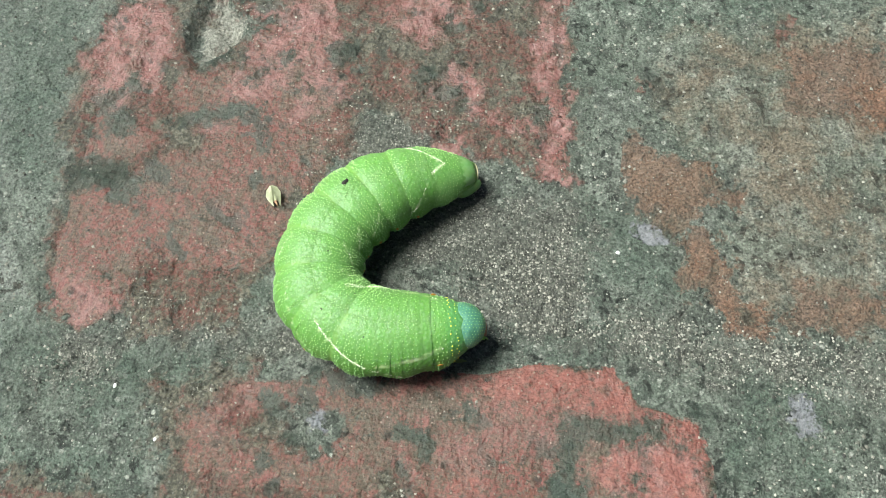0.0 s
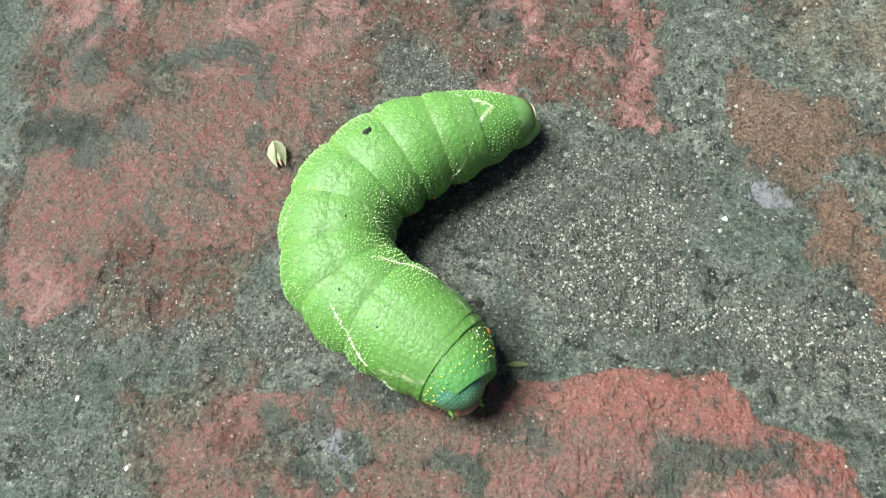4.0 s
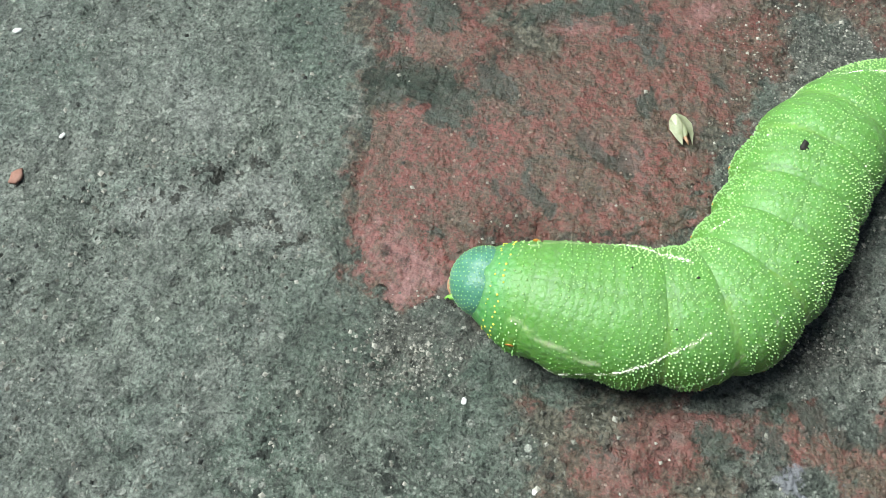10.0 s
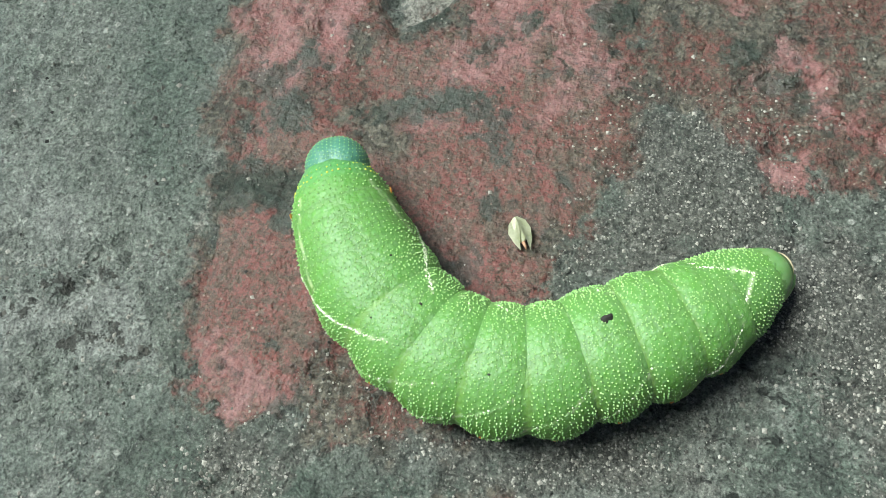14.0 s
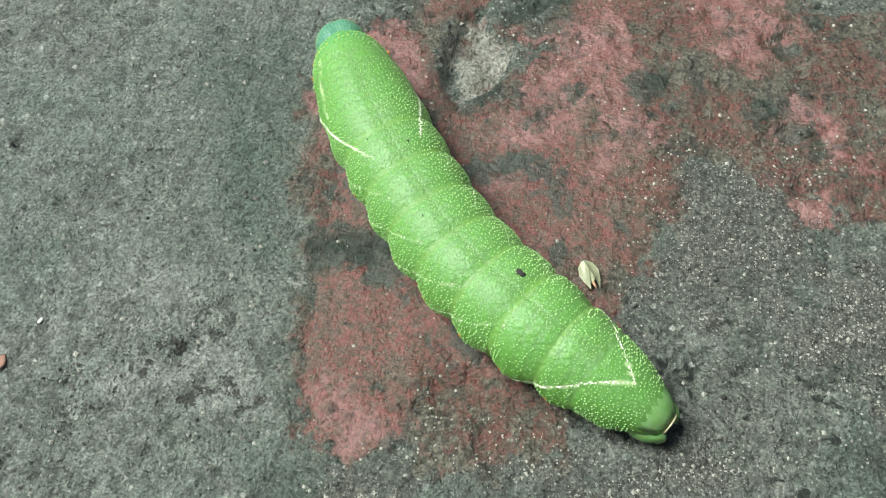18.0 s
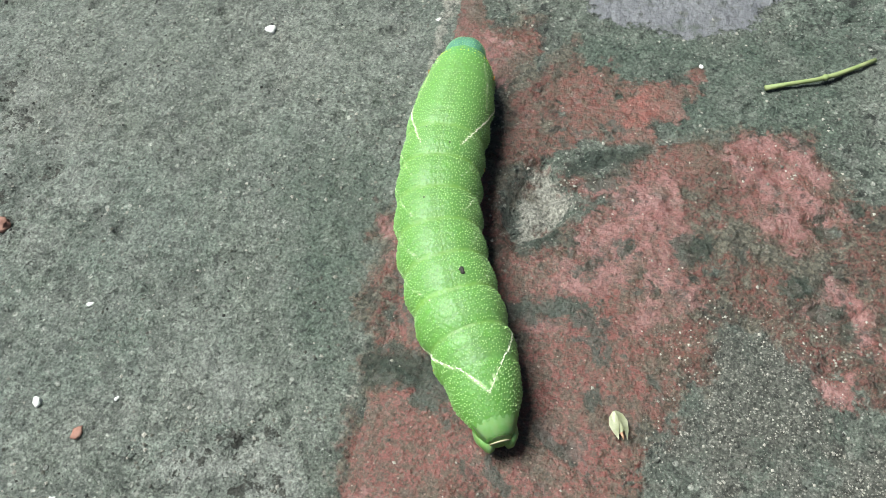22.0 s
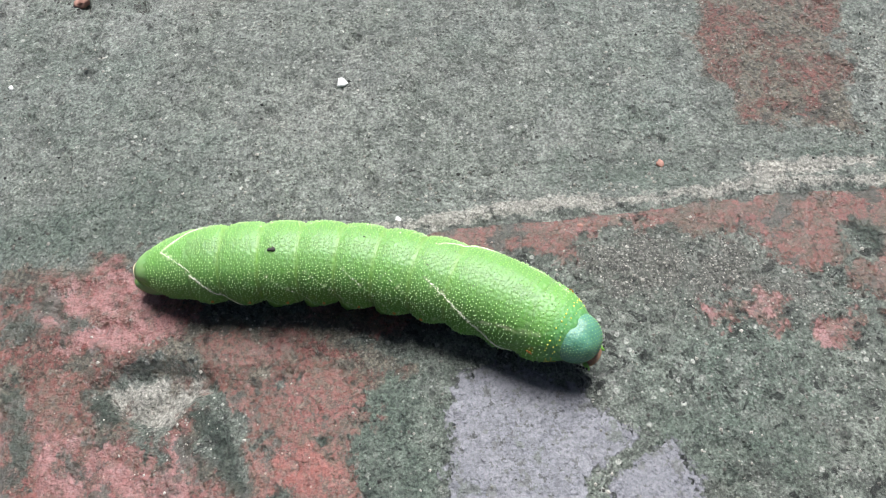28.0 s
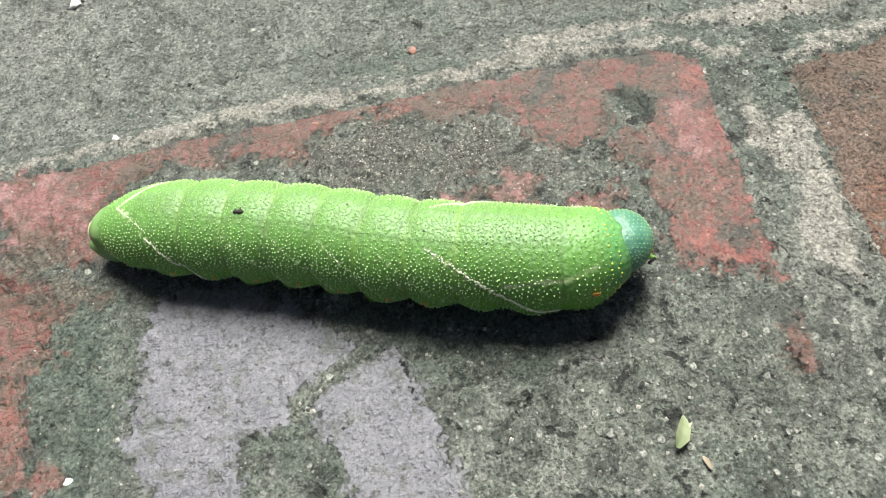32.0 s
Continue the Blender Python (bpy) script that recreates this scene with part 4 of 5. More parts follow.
def surface(x, y):
    p = np.array([[x, y]], float)
    return float(relief(p, field(p, "red"), field(p, "lime"))[0])


# ---- the caterpillar: rigid rings along a spine ----
RINGS, HALF, TAIL, TAIL_AT, FRONT, FRONT_AT = 44, 0.95, 4, 2.5 / 44, 40, 42 / 44


LONG = 72.0


def girth(u):
    """Radius of the stretched, slim body in millimetres."""
    return np.interp(u, [-0.041, -0.037, -0.03, -0.01, 0.02, 0.045, 0.09, 0.15, 0.25, 0.45, 0.7, 0.82, 0.9, 0.955, 0.985, 1.0, 1.012, 1.03], [0.5, 1.2, 1.9, 2.9, 3.85, 4.6, 5.4, 5.8, 5.9, 5.9, 5.9, 6.0, 6.0, 5.6, 5.0, 4.4, 3.8, 2.7])


def plump(t, u):
    """How far each half of the body lies out from the middle, in millimetres: most while it is drawn together."""
    return float(np.interp(t, [0, 2, 5, 8, 12, 13.5, 15.5, 19, 23, 25, 28, 32], [0.95, 1.05, 0.95, 1.0, 0.85, 0.75, 0.8, 0.75, 0.6, 0.5, 0.3, 0.08])) * float(np.interp(u, [0.128, 0.27, 0.79, 0.955], [0, 1, 1, 0]))


def lift(u):
    """Height of the body's middle line in millimetres: both ends are raised a little."""
    g = float(girth(u))
    return 0.86 * g - 0.05 + float(np.interp(u, [-0.04, 0.1, 0.16, 0.8, 0.88, 1.0], [0.6, 0.5, 0, 0, 1.0, 1.1])) * (5.9 - g)


STRIPES = [(0.038, 0, 0.18, 1.0)] + [(0.262 + 0.106 * k, 32, 0.16, 0.72) for k in range(4)] + [(0.68, 28, 0.225, 1.0)]


def stripe(u, phi):
    """How much of a pale oblique stripe runs through this place of the skin."""
    best, phi = 0.0, abs(phi)
    for start, top, run, strength in STRIPES:
        if top - 4 < phi < 112:
            d = abs(u - start - run * (phi - top) / (108 - top)) * LONG * 0.8
            best = max(best, strength * (1 - d / (0.42 if top else 0.3)))
    if 0.82 < u < 0.97:
        best = max(best, 0.75 * (1 - abs(phi - 62 + 110 * (u - 0.82)) * 0.12 / 0.7))
    return best


def skin_radius(u, phi):
    seg = u * 11
    fold = np.exp(-((min(seg % 1, 1 - seg % 1)) / 0.085) ** 2) if 0.13 < u < 0.8 else 0.0
    bulge = 0.09 * np.exp(-((abs(phi) - 106) / 22) ** 2) * (math.sin(math.pi * (seg % 1)) ** 2 - 0.35)
    swell = 0.05 * (math.sin(math.pi * (seg % 1)) - 0.6) * float(np.interp(u, [0.12, 0.2, 0.66, 0.8], [0, 1, 1, 0.15]))
    return girth(u) * (1 - 0.03 * fold + bulge + swell), fold


def on_skin(u, x, phi, core=0.0, side=0):
    """A place on the skin; a half reaches on over the middle line with a flatter flange."""
    r, fold = skin_radius(u + x / LONG, phi)
    if not core or (x > 0) == (u < 0.5):
        r = max(r - 0.03 * (max(abs(x) - core, 0) / HALF) ** 2, 0.2)
    rise = lift(u + x / LONG) - lift(u)
    if side and phi * side < 0:
        over = 1.9 * abs(phi) / 16
        flat = float(np.interp(u, [0.12, 0.27, 0.76, 0.94], [11.9, 26, 26, 11.9]))
        return Vector((x, -side * over, r - over * over / flat - 0.25 * max(over - 1.5, 0) + rise)) * MM, fold
    a = radians(phi)
    z = math.cos(a) * r
    return Vector((x, math.sin(a) * r, (z if z > 0 else z * 0.86) + rise)) * MM, fold


def cone(bm, base, normal, radius, height, slot, sides=5):
    side = normal.orthogonal().normalized()
    other = normal.cross(side)
    foot = [bm.verts.new(base - normal * 0.00005 + (side * math.cos(6.2832 * k / sides) + other * math.sin(6.2832 * k / sides)) * radius) for k in range(sides)]
    ring = [bm.verts.new(base + normal * height * 0.75 + (v.co - base) * 0.6) for v in foot]
    top = bm.verts.new(base + normal * height)
    for k in range(sides):
        for corners in ((foot[k], foot[k - 1], ring[k - 1], ring[k]), (ring[k], ring[k - 1], top)):
            f = bm.faces.new(corners)
            f.material_index, f.smooth = slot, True


def ring_mesh(i, rng, side):
    """One annulet: the left (1) or right (-1) half of it, or the whole (0) at the ends of the body."""
    u0, core, xs, lines = (i + 0.5) / RINGS, 0.0, [-2.6, -1.9, -1.25, -0.65, 0, 0.65, 1.25, 1.9, 2.6], (-0.58, -0.1, 0.4)
    if i == TAIL:
        u0, core = TAIL_AT, 2.8
        xs = [-6.9, -6.7, -6.2, -5.6, -5.0, -4.4, -3.6, -2.95, -2.7, -2.36, -2, -1.2, -0.4, 0.4, 1.2, 2, 2.8, 3.5, 4.1]
        lines = [-3.6 + 0.48 * k for k in range(14)]
    if i == FRONT:
        u0, core = FRONT_AT, 1.9
        xs = [-3.2, -2.6, -2, -1.2, -0.4, 0.4, 1.2, 2, 2.6, 3.1, 3.5, 3.8, 4.1, 4.4]
        lines = [-1.8 + 0.8 * k for k in range(7)]
    bm = bmesh.new()
    layers = {key: bm.verts.layers.float.new(key) for key in ("height", "stripe", "fold", "collar")}
    around = [side * (-16 + 212 * k / 30) for k in range(31)][::side] if side else [-180 + 7.5 * k for k in range(48)]
    rows = []
    for x in xs:
        row = []
        for phi in around:
            place, fold = on_skin(u0, x, phi, core, side if abs(phi) < 90 else 0)
            v = bm.verts.new(place)
            v[layers["height"]] = math.cos(radians(phi))
            v[layers["stripe"]] = stripe(u0 + x / LONG, phi)
            v[layers["fold"]] = fold
            v[layers["collar"]] = max(0.0, (u0 + x / LONG - 0.955) / 0.045)
            row.append(v)
        rows.append(row)
    for a, b in zip(rows, rows[1:]):
        for k in range(1 if side else 0, len(around)):
            f = bm.faces.new((a[k - 1], a[k], b[k], b[k - 1]))
            f.smooth, f.material_index = True, 5 if i == TAIL and max(a[k].co.x, b[k].co.x) < -0.0063 else 0
    for row, flip in ((rows[0], False), (rows[-1], True)):
        for edge in bm.faces.new(row if flip else row[::-1]).edges:
            edge.smooth = False
    front = i == FRONT
    for line, x in enumerate(lines):
        shift = 0.5 * ((line + i * len(lines)) % 2)
        r = float(girth(u0 + x / LONG))
        front_part = u0 + x / LONG > 0.79
        step = math.degrees((0.62 if front_part else 0.44) / r)
        phi = (-128 if side < 1 else -10) + step * shift
        while phi < (128 if side > -1 else 10):
            p = phi + rng.uniform(-0.22, 0.22) * step
            place, fold = on_skin(u0, x + rng.uniform(-0.2, 0.2), p, core, side if abs(p) < 90 else 0)
            if fold > 0.75:
                phi += step
                continue
            normal = Vector((0, math.sin(radians(p)), math.cos(radians(p))))
            on = stripe(u0 + x / LONG, p)
            size = rng.uniform(0.65, 1.2)
            if front and x > 2.0 and rng.random() < 0.8:
                cone(bm, place, normal, 0.00014 * size, 0.00012 * size, 3)
            elif on > 0.5:
                cone(bm, place, normal, 0.00014 * size * (0.75 + 0.3 * on), 0.0001 * size, 2)
            else:
                cone(bm, place, normal, 0.000108 * size, (0.0002 if front_part else 0.00016) * size, 4 if abs(p) < rng.uniform(45, 75) else 1)
            phi += step * (0.6 if on > 0.6 else 1)
    for start, top, run, strength in STRIPES:
        count = {0.225: 110, 0.18: 90}.get(run, 64)
        for k in range(count):
            f = k / (count - 1)
            u, phi = start + run * f, top + (108 - top) * f
            if -HALF <= (u - u0) * LONG <= HALF or (i == TAIL and abs(u - u0) * LONG < 4.6):
                for sign in (side,) if side else (-1, 1):
                    p = sign * phi + rng.uniform(-1.2, 1.2)
                    place, _ = on_skin(u0, (u - u0) * LONG + rng.uniform(-0.1, 0.1), p, core)
                    cone(bm, place, Vector((0, math.sin(radians(p)), math.cos(radians(p)))), {0.225: 0.00022, 0.18: 0.00019}.get(run, 0.0001) * rng.uniform(0.5, 1.25) * (0.5 + 0.6 * f), 0.00012, 2 if strength == 1 else 1)
    mesh = bpy.data.meshes.new("annulet")
    bm.to_mesh(mesh)
    bm.free()
    for m in (SKIN, TUBERCLE, BEAD, YELLOW, GRANULE, CLASP):
        mesh.materials.append(m)
    return mesh


def part(name, bm, material, parent, label=""):
    mesh = bpy.data.meshes.new(name)
    for f in bm.faces:
        f.smooth = True
    bm.to_mesh(mesh)
    bm.free()
    mesh.materials.append(material)
    ob = new(name, mesh)
    ob.parent = parent
    return tagged(ob, label)


def ellipsoid(size, at=(0, 0, 0), turn=(0, 0, 0), detail=2, rough=0.0, seed=0):
    bm = bmesh.new()
    bmesh.ops.create_icosphere(bm, subdivisions=detail, radius=1)
    for v in bm.verts:
        k = 1 + rough * noise.noise(v.co * 1.7 + Vector((seed * 7.1, 0, 0)))
        v.co = Vector((v.co.x * size[0], v.co.y * size[1], v.co.z * size[2])) * k * MM
    bmesh.ops.transform(bm, matrix=pose(at[0] * MM, at[1] * MM, at[2] * MM, *turn), verts=bm.verts)
    return bm


def tube(points, radii, sides=8):
    """A round tapering tube through points in millimetres, with closed ends."""
    bm = bmesh.new()
    rows = []
    for k, (p, r) in enumerate(zip(points, radii)):
        along = (Vector(points[min(k + 1, len(points) - 1)]) - Vector(points[max(k - 1, 0)])).normalized()
        side = along.cross(Vector((0.13, 0.2, 0.97))).normalized()
        up = side.cross(along)
        rows.append([bm.verts.new((Vector(p) + (side * math.cos(6.2832 * j / sides) + up * math.sin(6.2832 * j / sides)) * r) * MM) for j in range(sides)])
    for a, b in zip(rows, rows[1:]):
        for j in range(sides):
            bm.faces.new((a[j - 1], a[j], b[j], b[j - 1]))
    bm.faces.new(rows[0])
    bm.faces.new(rows[-1][::-1])
    bmesh.ops.recalc_face_normals(bm, faces=bm.faces)
    return bm


def make_caterpillar():
    rng = random.Random(5)
    thing = tagged(new("caterpillar"), "plump bright green caterpillar with pale granules and oblique stripes", "caterpillar")
    rings = []
    for i in range(TAIL, FRONT + 1):
        halves = {}
        for side in (0,) if i in (TAIL, FRONT) else (1, -1):
            halves[side] = new({TAIL: "tail_segment", FRONT: "neck_segment"}.get(i, "annulet_half"), ring_mesh(i, rng, side))
            halves[side].parent = thing
        rings.append(halves)

    def beside(index, side):
        """The piece of an annulet that carries a part on that side."""
        return rings[index].get(side) or rings[index][0]

    head_bm = ellipsoid((3.7, 3.65, 3.4), detail=4)
    for v in head_bm.verts:
        v.co.z -= 0.0004 * math.exp(-(v.co.y / 0.0008) ** 2) * max(0, v.co.z / 0.0046)
    spots = [v.co.copy() for v in head_bm.verts if v.co.x > -0.001]
    for p in rng.sample(spots, min(620, len(spots))):
        cone(head_bm, p, Vector((p.x / 15, p.y / 22, p.z / 21)).normalized(), 0.00009, 0.00009, 1)
    head = part("head", head_bm, HEAD, thing, "blue-green granular head capsule")
    head.data.materials.append(TUBERCLE)
    part("mouthparts", ellipsoid((1.1, 1.6, 0.9), (3.0, 0, -2.3), detail=3, rough=0.2), MOUTH, head, "brown mouthparts")
    for side in (-1, 1):
        part("antenna", tube([(2.8, 1.7 * side, -2.0), (3.5, 1.8 * side, -2.6), (3.8, 1.9 * side, -2.8)], (0.35, 0.28, 0.12)), FLESH, head)
        for k in range(4):
            part("eyelet", ellipsoid((0.2, 0.2, 0.2), (2.4 + 0.35 * k, (2.95 - 0.28 * k) * side, -1.2 - 0.35 * k), detail=1), BLACK, head)
    for seg in (4, 5, 6, 7):
        for side in (-1, 1):
            ring = beside(int((seg - 0.45) / 11 * RINGS) - 2 - TAIL, side)
            part("proleg", tube([(0, 2.9 * side, -3.0), (0, 3.1 * side, -4.6), (0, 3.0 * side, -5.7)], (1.7, 1.5, 1.6), 10), FLESH, ring, "stubby green proleg")
    for u in (0.84, 0.9, 0.955):
        for side in (-1, 1):
            ring = beside(min(max(int(u * RINGS) - TAIL, 0), FRONT - TAIL), side)
            part("thoracic_leg", tube([(0, 2.1 * side, -3.2), (0.5, 2.4 * side, -4.9), (0.7, 2.0 * side, -6.0)], (0.9, 0.6, 0.2)), MOUTH, ring, "short brown jointed leg")
    for seg in range(2, 12):
        u = (seg - 0.5) / 11
        if seg in (9, 10):
            continue
        for side in (-1, 1):
            ring = beside(min(max(int(u * RINGS) - TAIL, 0), FRONT - TAIL), side)
            phi = 98 * side if seg < 11 else 80 * side
            place, _ = on_skin((int(u * RINGS) + 0.5) / RINGS if u * RINGS < FRONT else FRONT_AT, 0.1, phi)
            size = 0.65 if seg == 11 else 0.36
            part("spiracle", ellipsoid((size * 0.75, 0.1, size), tuple(place / MM), (-(90 - abs(phi)) * side, 0, 0)), ORANGE, ring, "orange breathing hole")
    for u, phi, size in ((0.315, -10, 0.55), (0.52, 12, 0.13), (0.67, -8, 0.16), (0.72, 20, 0.12), (0.78, -18, 0.12)):
        k = int(u * RINGS)
        place, _ = on_skin((k + 0.5) / RINGS, 0, phi)
        part("dirt_speck", ellipsoid((size, size * 0.76, size * 0.5), tuple(place / MM), detail=2, rough=0.9, seed=2 + k), BLACK, beside(k - TAIL, 1 if phi > 0 else -1), "black speck of dirt")
    # tail: a flap over two claspers
    flap = bmesh.new()
    back, low = -LONG * TAIL_AT, lift(0.0) - lift(TAIL_AT)
    turns, rim = [-70, -50, -30, -10, 10, 30, 50, 70], []
    for x in (-3.4, -4.2, -5.0, -5.9, -6.6):
        for phi in turns:
            place, _ = on_skin(TAIL_AT, x, phi, 9.0)
            middle = Vector((x, 0, lift(TAIL_AT + x / LONG) - lift(TAIL_AT))) * MM
            place = middle + (place - middle) * 1.0 + (place - middle).normalized() * {-3.4: -0.0001, -4.2: 0.00003}.get(x, 0.0001)
            if x == -6.6:
                place = place + Vector((-0.0002 + 0.0002 * (phi / 70) ** 2, 0, -0.0002))
                rim.append(tuple(place / MM))
            flap.verts.new(place)
    flap.verts.ensure_lookup_table()
    for j in range(4):
        for k in range(7):
            flap.faces.new([flap.verts[n] for n in (j * 8 + k, j * 8 + k + 1, j * 8 + k + 9, j * 8 + k + 8)])
    flap_ob = part("tail_flap", flap, CLASP, rings[0][0], "rounded yellow-green tail flap")
    flap_ob.modifiers.new("thickness", "SOLIDIFY").thickness = 0.0003
    part("flap_rim", tube(rim, (0.06, 0.1, 0.12, 0.14, 0.14, 0.12, 0.1, 0.06), 6), RIM, rings[0][0])
    for side in (-1, 1):
        part("clasper", ellipsoid((2.7, 1.3, 2.0), (back - 0.5, 1.75 * side, low - 1.7), (0, 14, 10 * side), 3, 0.12), CLASP, rings[0][0], "yellow-green rear clasper")
    return thing, rings, head


def spline(points):
    """Even places and headings along a smooth curve through points."""
    p = [Vector(q) for q in points]
    dense = []
    for i in range(len(p) - 1):
        a, b, c, d = p[max(i - 1, 0)], p[i], p[i + 1], p[min(i + 2, len(p) - 1)]
        for k in range(24):
            f = k / 24
            dense.append(0.5 * (2 * b + (c - a) * f + (2 * a - 5 * b + 4 * c - d) * f * f + (3 * b - a - 3 * c + d) * f ** 3))
    dense.append(p[-1])
    run = np.concatenate([[0], np.cumsum([(b - a).length for a, b in zip(dense, dense[1:])])])
    xy = np.array([(q.x, q.y) for q in dense])
    return run[-1], (lambda s: Vector((np.interp(s, run, xy[:, 0]), np.interp(s, run, xy[:, 1]))))


def crawl(thing, rings, head, rows):
    """Keys the thing and its rings along a spine for each row: seconds, then x, y in millimetres from tail to head."""
    places = [TAIL_AT] + [(i + 0.5) / RINGS for i in range(TAIL + 1, FRONT)] + [FRONT_AT, 1.0]
    pieces = [(u, side, piece) for u, halves in zip(places, rings) for side, piece in halves.items()] + [(1.0, 0, head)]
    tracks, base = [[] for _ in pieces], []
    for t, *numbers in rows:
        points = list(zip(numbers[::2], numbers[1::2]))
        length, at = spline(points)
        middle = at(length / 2)
        base.append((t, pose(middle.x * MM, middle.y * MM, 0)))
        for (u, side, piece), track in zip(pieces, tracks):
            s = 2.8 + (length - 8.5) * u if piece is not head else length - 4.4
            reach = 3.5 if u in (TAIL_AT, FRONT_AT) else 2.2
            here, ahead = at(s), at(min(s + reach, length)) - at(max(s - reach, 0))
            out = plump(t, u)
            height = lift(u) + 0.6 * out if piece is not head else 6.2
            turned = pose((here.x - middle.x) * MM, (here.y - middle.y) * MM, height * MM, 0, 0, math.degrees(math.atan2(ahead.y, ahead.x)))
            track.append((t, turned @ pose(0, side * out * MM, 0)))
    walk(thing, base)
    for (_, _, piece), track in zip(pieces, tracks):
        walk(piece, track)


# ---- small litter ----
def rest(ob, x, y, z=0.0, turn=0.0):
    ob.matrix_world = pose(x * MM, y * MM, (surface(x, y) + z) * MM, 0, 0, turn)
    return ob


def one(name, bm, material, x, y, z, turn, label, category, group=""):
    ob = part(name, bm, material, None)
    tagged(ob, label, category, group)
    return rest(ob, x, y, z, turn)


def blade(outline, arch=0.4, thick=0.25):
    """A small curved leaf: a length-wise list of half widths, in millimetres, with a midrib fold."""
    bm = bmesh.new()
    rows = []
    for x, w in outline:
        rows.append([bm.verts.new(Vector((x, w * a, arch * (1 - (x / outline[-1][0]) ** 2) + 0.25 * abs(a) * w)) * MM) for a in (-1, -0.5, 0, 0.5, 1)])
    for a, b in zip(rows, rows[1:]):
        for k in range(4):
            bm.faces.new((a[k], b[k], b[k + 1], a[k + 1]))
    bmesh.ops.solidify(bm, geom=bm.faces[:], thickness=thick * MM)
    bmesh.ops.recalc_face_normals(bm, faces=bm.faces)
    for edge in bm.edges:
        edge.smooth = edge.calc_face_angle(0) < 0.6
    return bm


def make_litter():
    husk = tagged(new("seed_husk"), "small straw-coloured grass seed husk with split tips", "seed")
    rest(husk, 34.0, 24.0, 0.9, -62)
    part("glume", ellipsoid((1.7, 0.75, 0.65), (-0.3, 0, 0), (0, 0, 0), 3, 0.1), HUSK, husk, "pale green inner husk")
    part("glume", blade([(-2.0, 0.15), (-1.2, 0.6), (0, 0.7), (1.2, 0.4), (2.3, 0.05)], 0.7), HUSK, husk, "whitish outer husk").matrix_local = pose(0, 0.3 * MM, 0, -30, 0, 6)
    part("glume", blade([(-2.0, 0.15), (-1.2, 0.6), (0, 0.75), (1.0, 0.45), (2.0, 0.05)], 0.6), HUSK, husk, "whitish outer husk").matrix_local = pose(0, -0.3 * MM, 0, 30, 0, -7)
    part("awn", tube([(1.2, 0, 0.2), (1.8, 0.1, 0.1), (2.2, 0.1, 0.0)], (0.22, 0.15, 0.04)), MOUTH, husk, "brown awn")
    stem = tagged(new("plant_stem"), "short dry green plant stem lying on the brick", "stem")
    rest(stem, 48.0, 90.8, 0.7, 0)
    part("stalk", tube([(-0.3, -0.2, 0), (3.2, 1.4, 0.2), (8, 3.6, 0.3), (11.2, 5.6, 0.3), (14.4, 8.2, 0.2), (17.6, 11.0, 0)], (0.5, 0.4, 0.4, 0.45, 0.4, 0.43), 10), STEM, stem)
    part("node", ellipsoid((0.65, 0.6, 0.6), (9.4, 4.5, 0.3), (0, 0, 25), 2, 0.15), STEM, stem)
    leaf = tagged(new("leaf_bud"), "tiny yellow-green leaf scrap with a tan sheath", "leaf")
    rest(leaf, 41.2, 160.0, 0.6, 152)
    part("leaflet", blade([(-1.4, 0.25), (-0.3, 0.8), (0.9, 0.7), (1.9, 0.4), (2.5, 0.08)], 1.1), LEAF, leaf).matrix_local = pose(0, 0, 0, 22, 0, 0)
    part("leaflet", blade([(-1.2, 0.2), (0.0, 0.5), (1.2, 0.4), (2.0, 0.05)], 0.5), HUSK, leaf, "pale curled edge of the leaf").matrix_local = pose(0, -0.7 * MM, 0.1 * MM, -35, 0, -9)
    part("sheath", blade([(-3.4, 0.2), (-2.4, 0.65), (-1.0, 0.75), (0.2, 0.2)], 0.6), TANLEAF, leaf, "tan papery sheath")
    one("leaf_scrap", blade([(-0.8, 0.1), (-0.3, 0.28), (0.4, 0.22), (0.8, 0.05)], 0.25), TANLEAF, 44.4, 162.2, 0.4, 20, "small tan leaf scrap on the cement", "leaf")
    one("leaf_scrap", blade([(-2.8, 0.2), (-1.2, 0.9), (1.0, 0.8), (3.0, 0.1)], 0.6), LEAF, 62.6, 128.0, 0.5, -5, "small yellow-green leaf scrap on the cement", "leaf")
    one("leaf_scrap", blade([(-2.2, 0.3), (-0.5, 1.6), (1.2, 1.3), (2.4, 0.2)], 0.9), LEAF, 122.2, 98.5, 0.6, 70, "curled yellow-green leaf scrap", "leaf")
    one("stem_piece", tube([(-2, 0, 0), (0, 0.2, 0.2), (2, -0.2, 0)], (0.8, 0.75, 0.7), 8), STEM, 79.1, 117.6, 0.7, 42, "cut end of a green stem", "stem")
    one("leaf_flake", blade([(-1.5, 0.1), (-0.6, 0.32), (0.5, 0.3), (1.4, 0.06)], 0.3), STEM, 69.4, -0.4, 0.3, 8, "curled tan leaf flake beside the brick", "leaf")
    one("dry_leaf", blade([(-9, 0.8), (-4, 4.5), (2, 5.0), (7, 2.5), (10, 0.2)], 1.6, 0.4), TANLEAF, -217.5, -11.3, 0.6, 60, "pale dry leaf on gritty cement", "leaf")
    one("insect_wing", blade([(-11, 0.4), (-6, 1.9), (-3, 1.3), (3, 2.6), (9, 1.5), (12, 0.2)], 0.5, 0.2), WING, -104.5, 7.6, 0.5, 98, "torn purple-brown insect wing", "wing")
    twig = tagged(new("twig"), "thin dark brown twig on gritty cement", "twig")
    rest(twig, -85.6, 13.7, 1.0, 0)
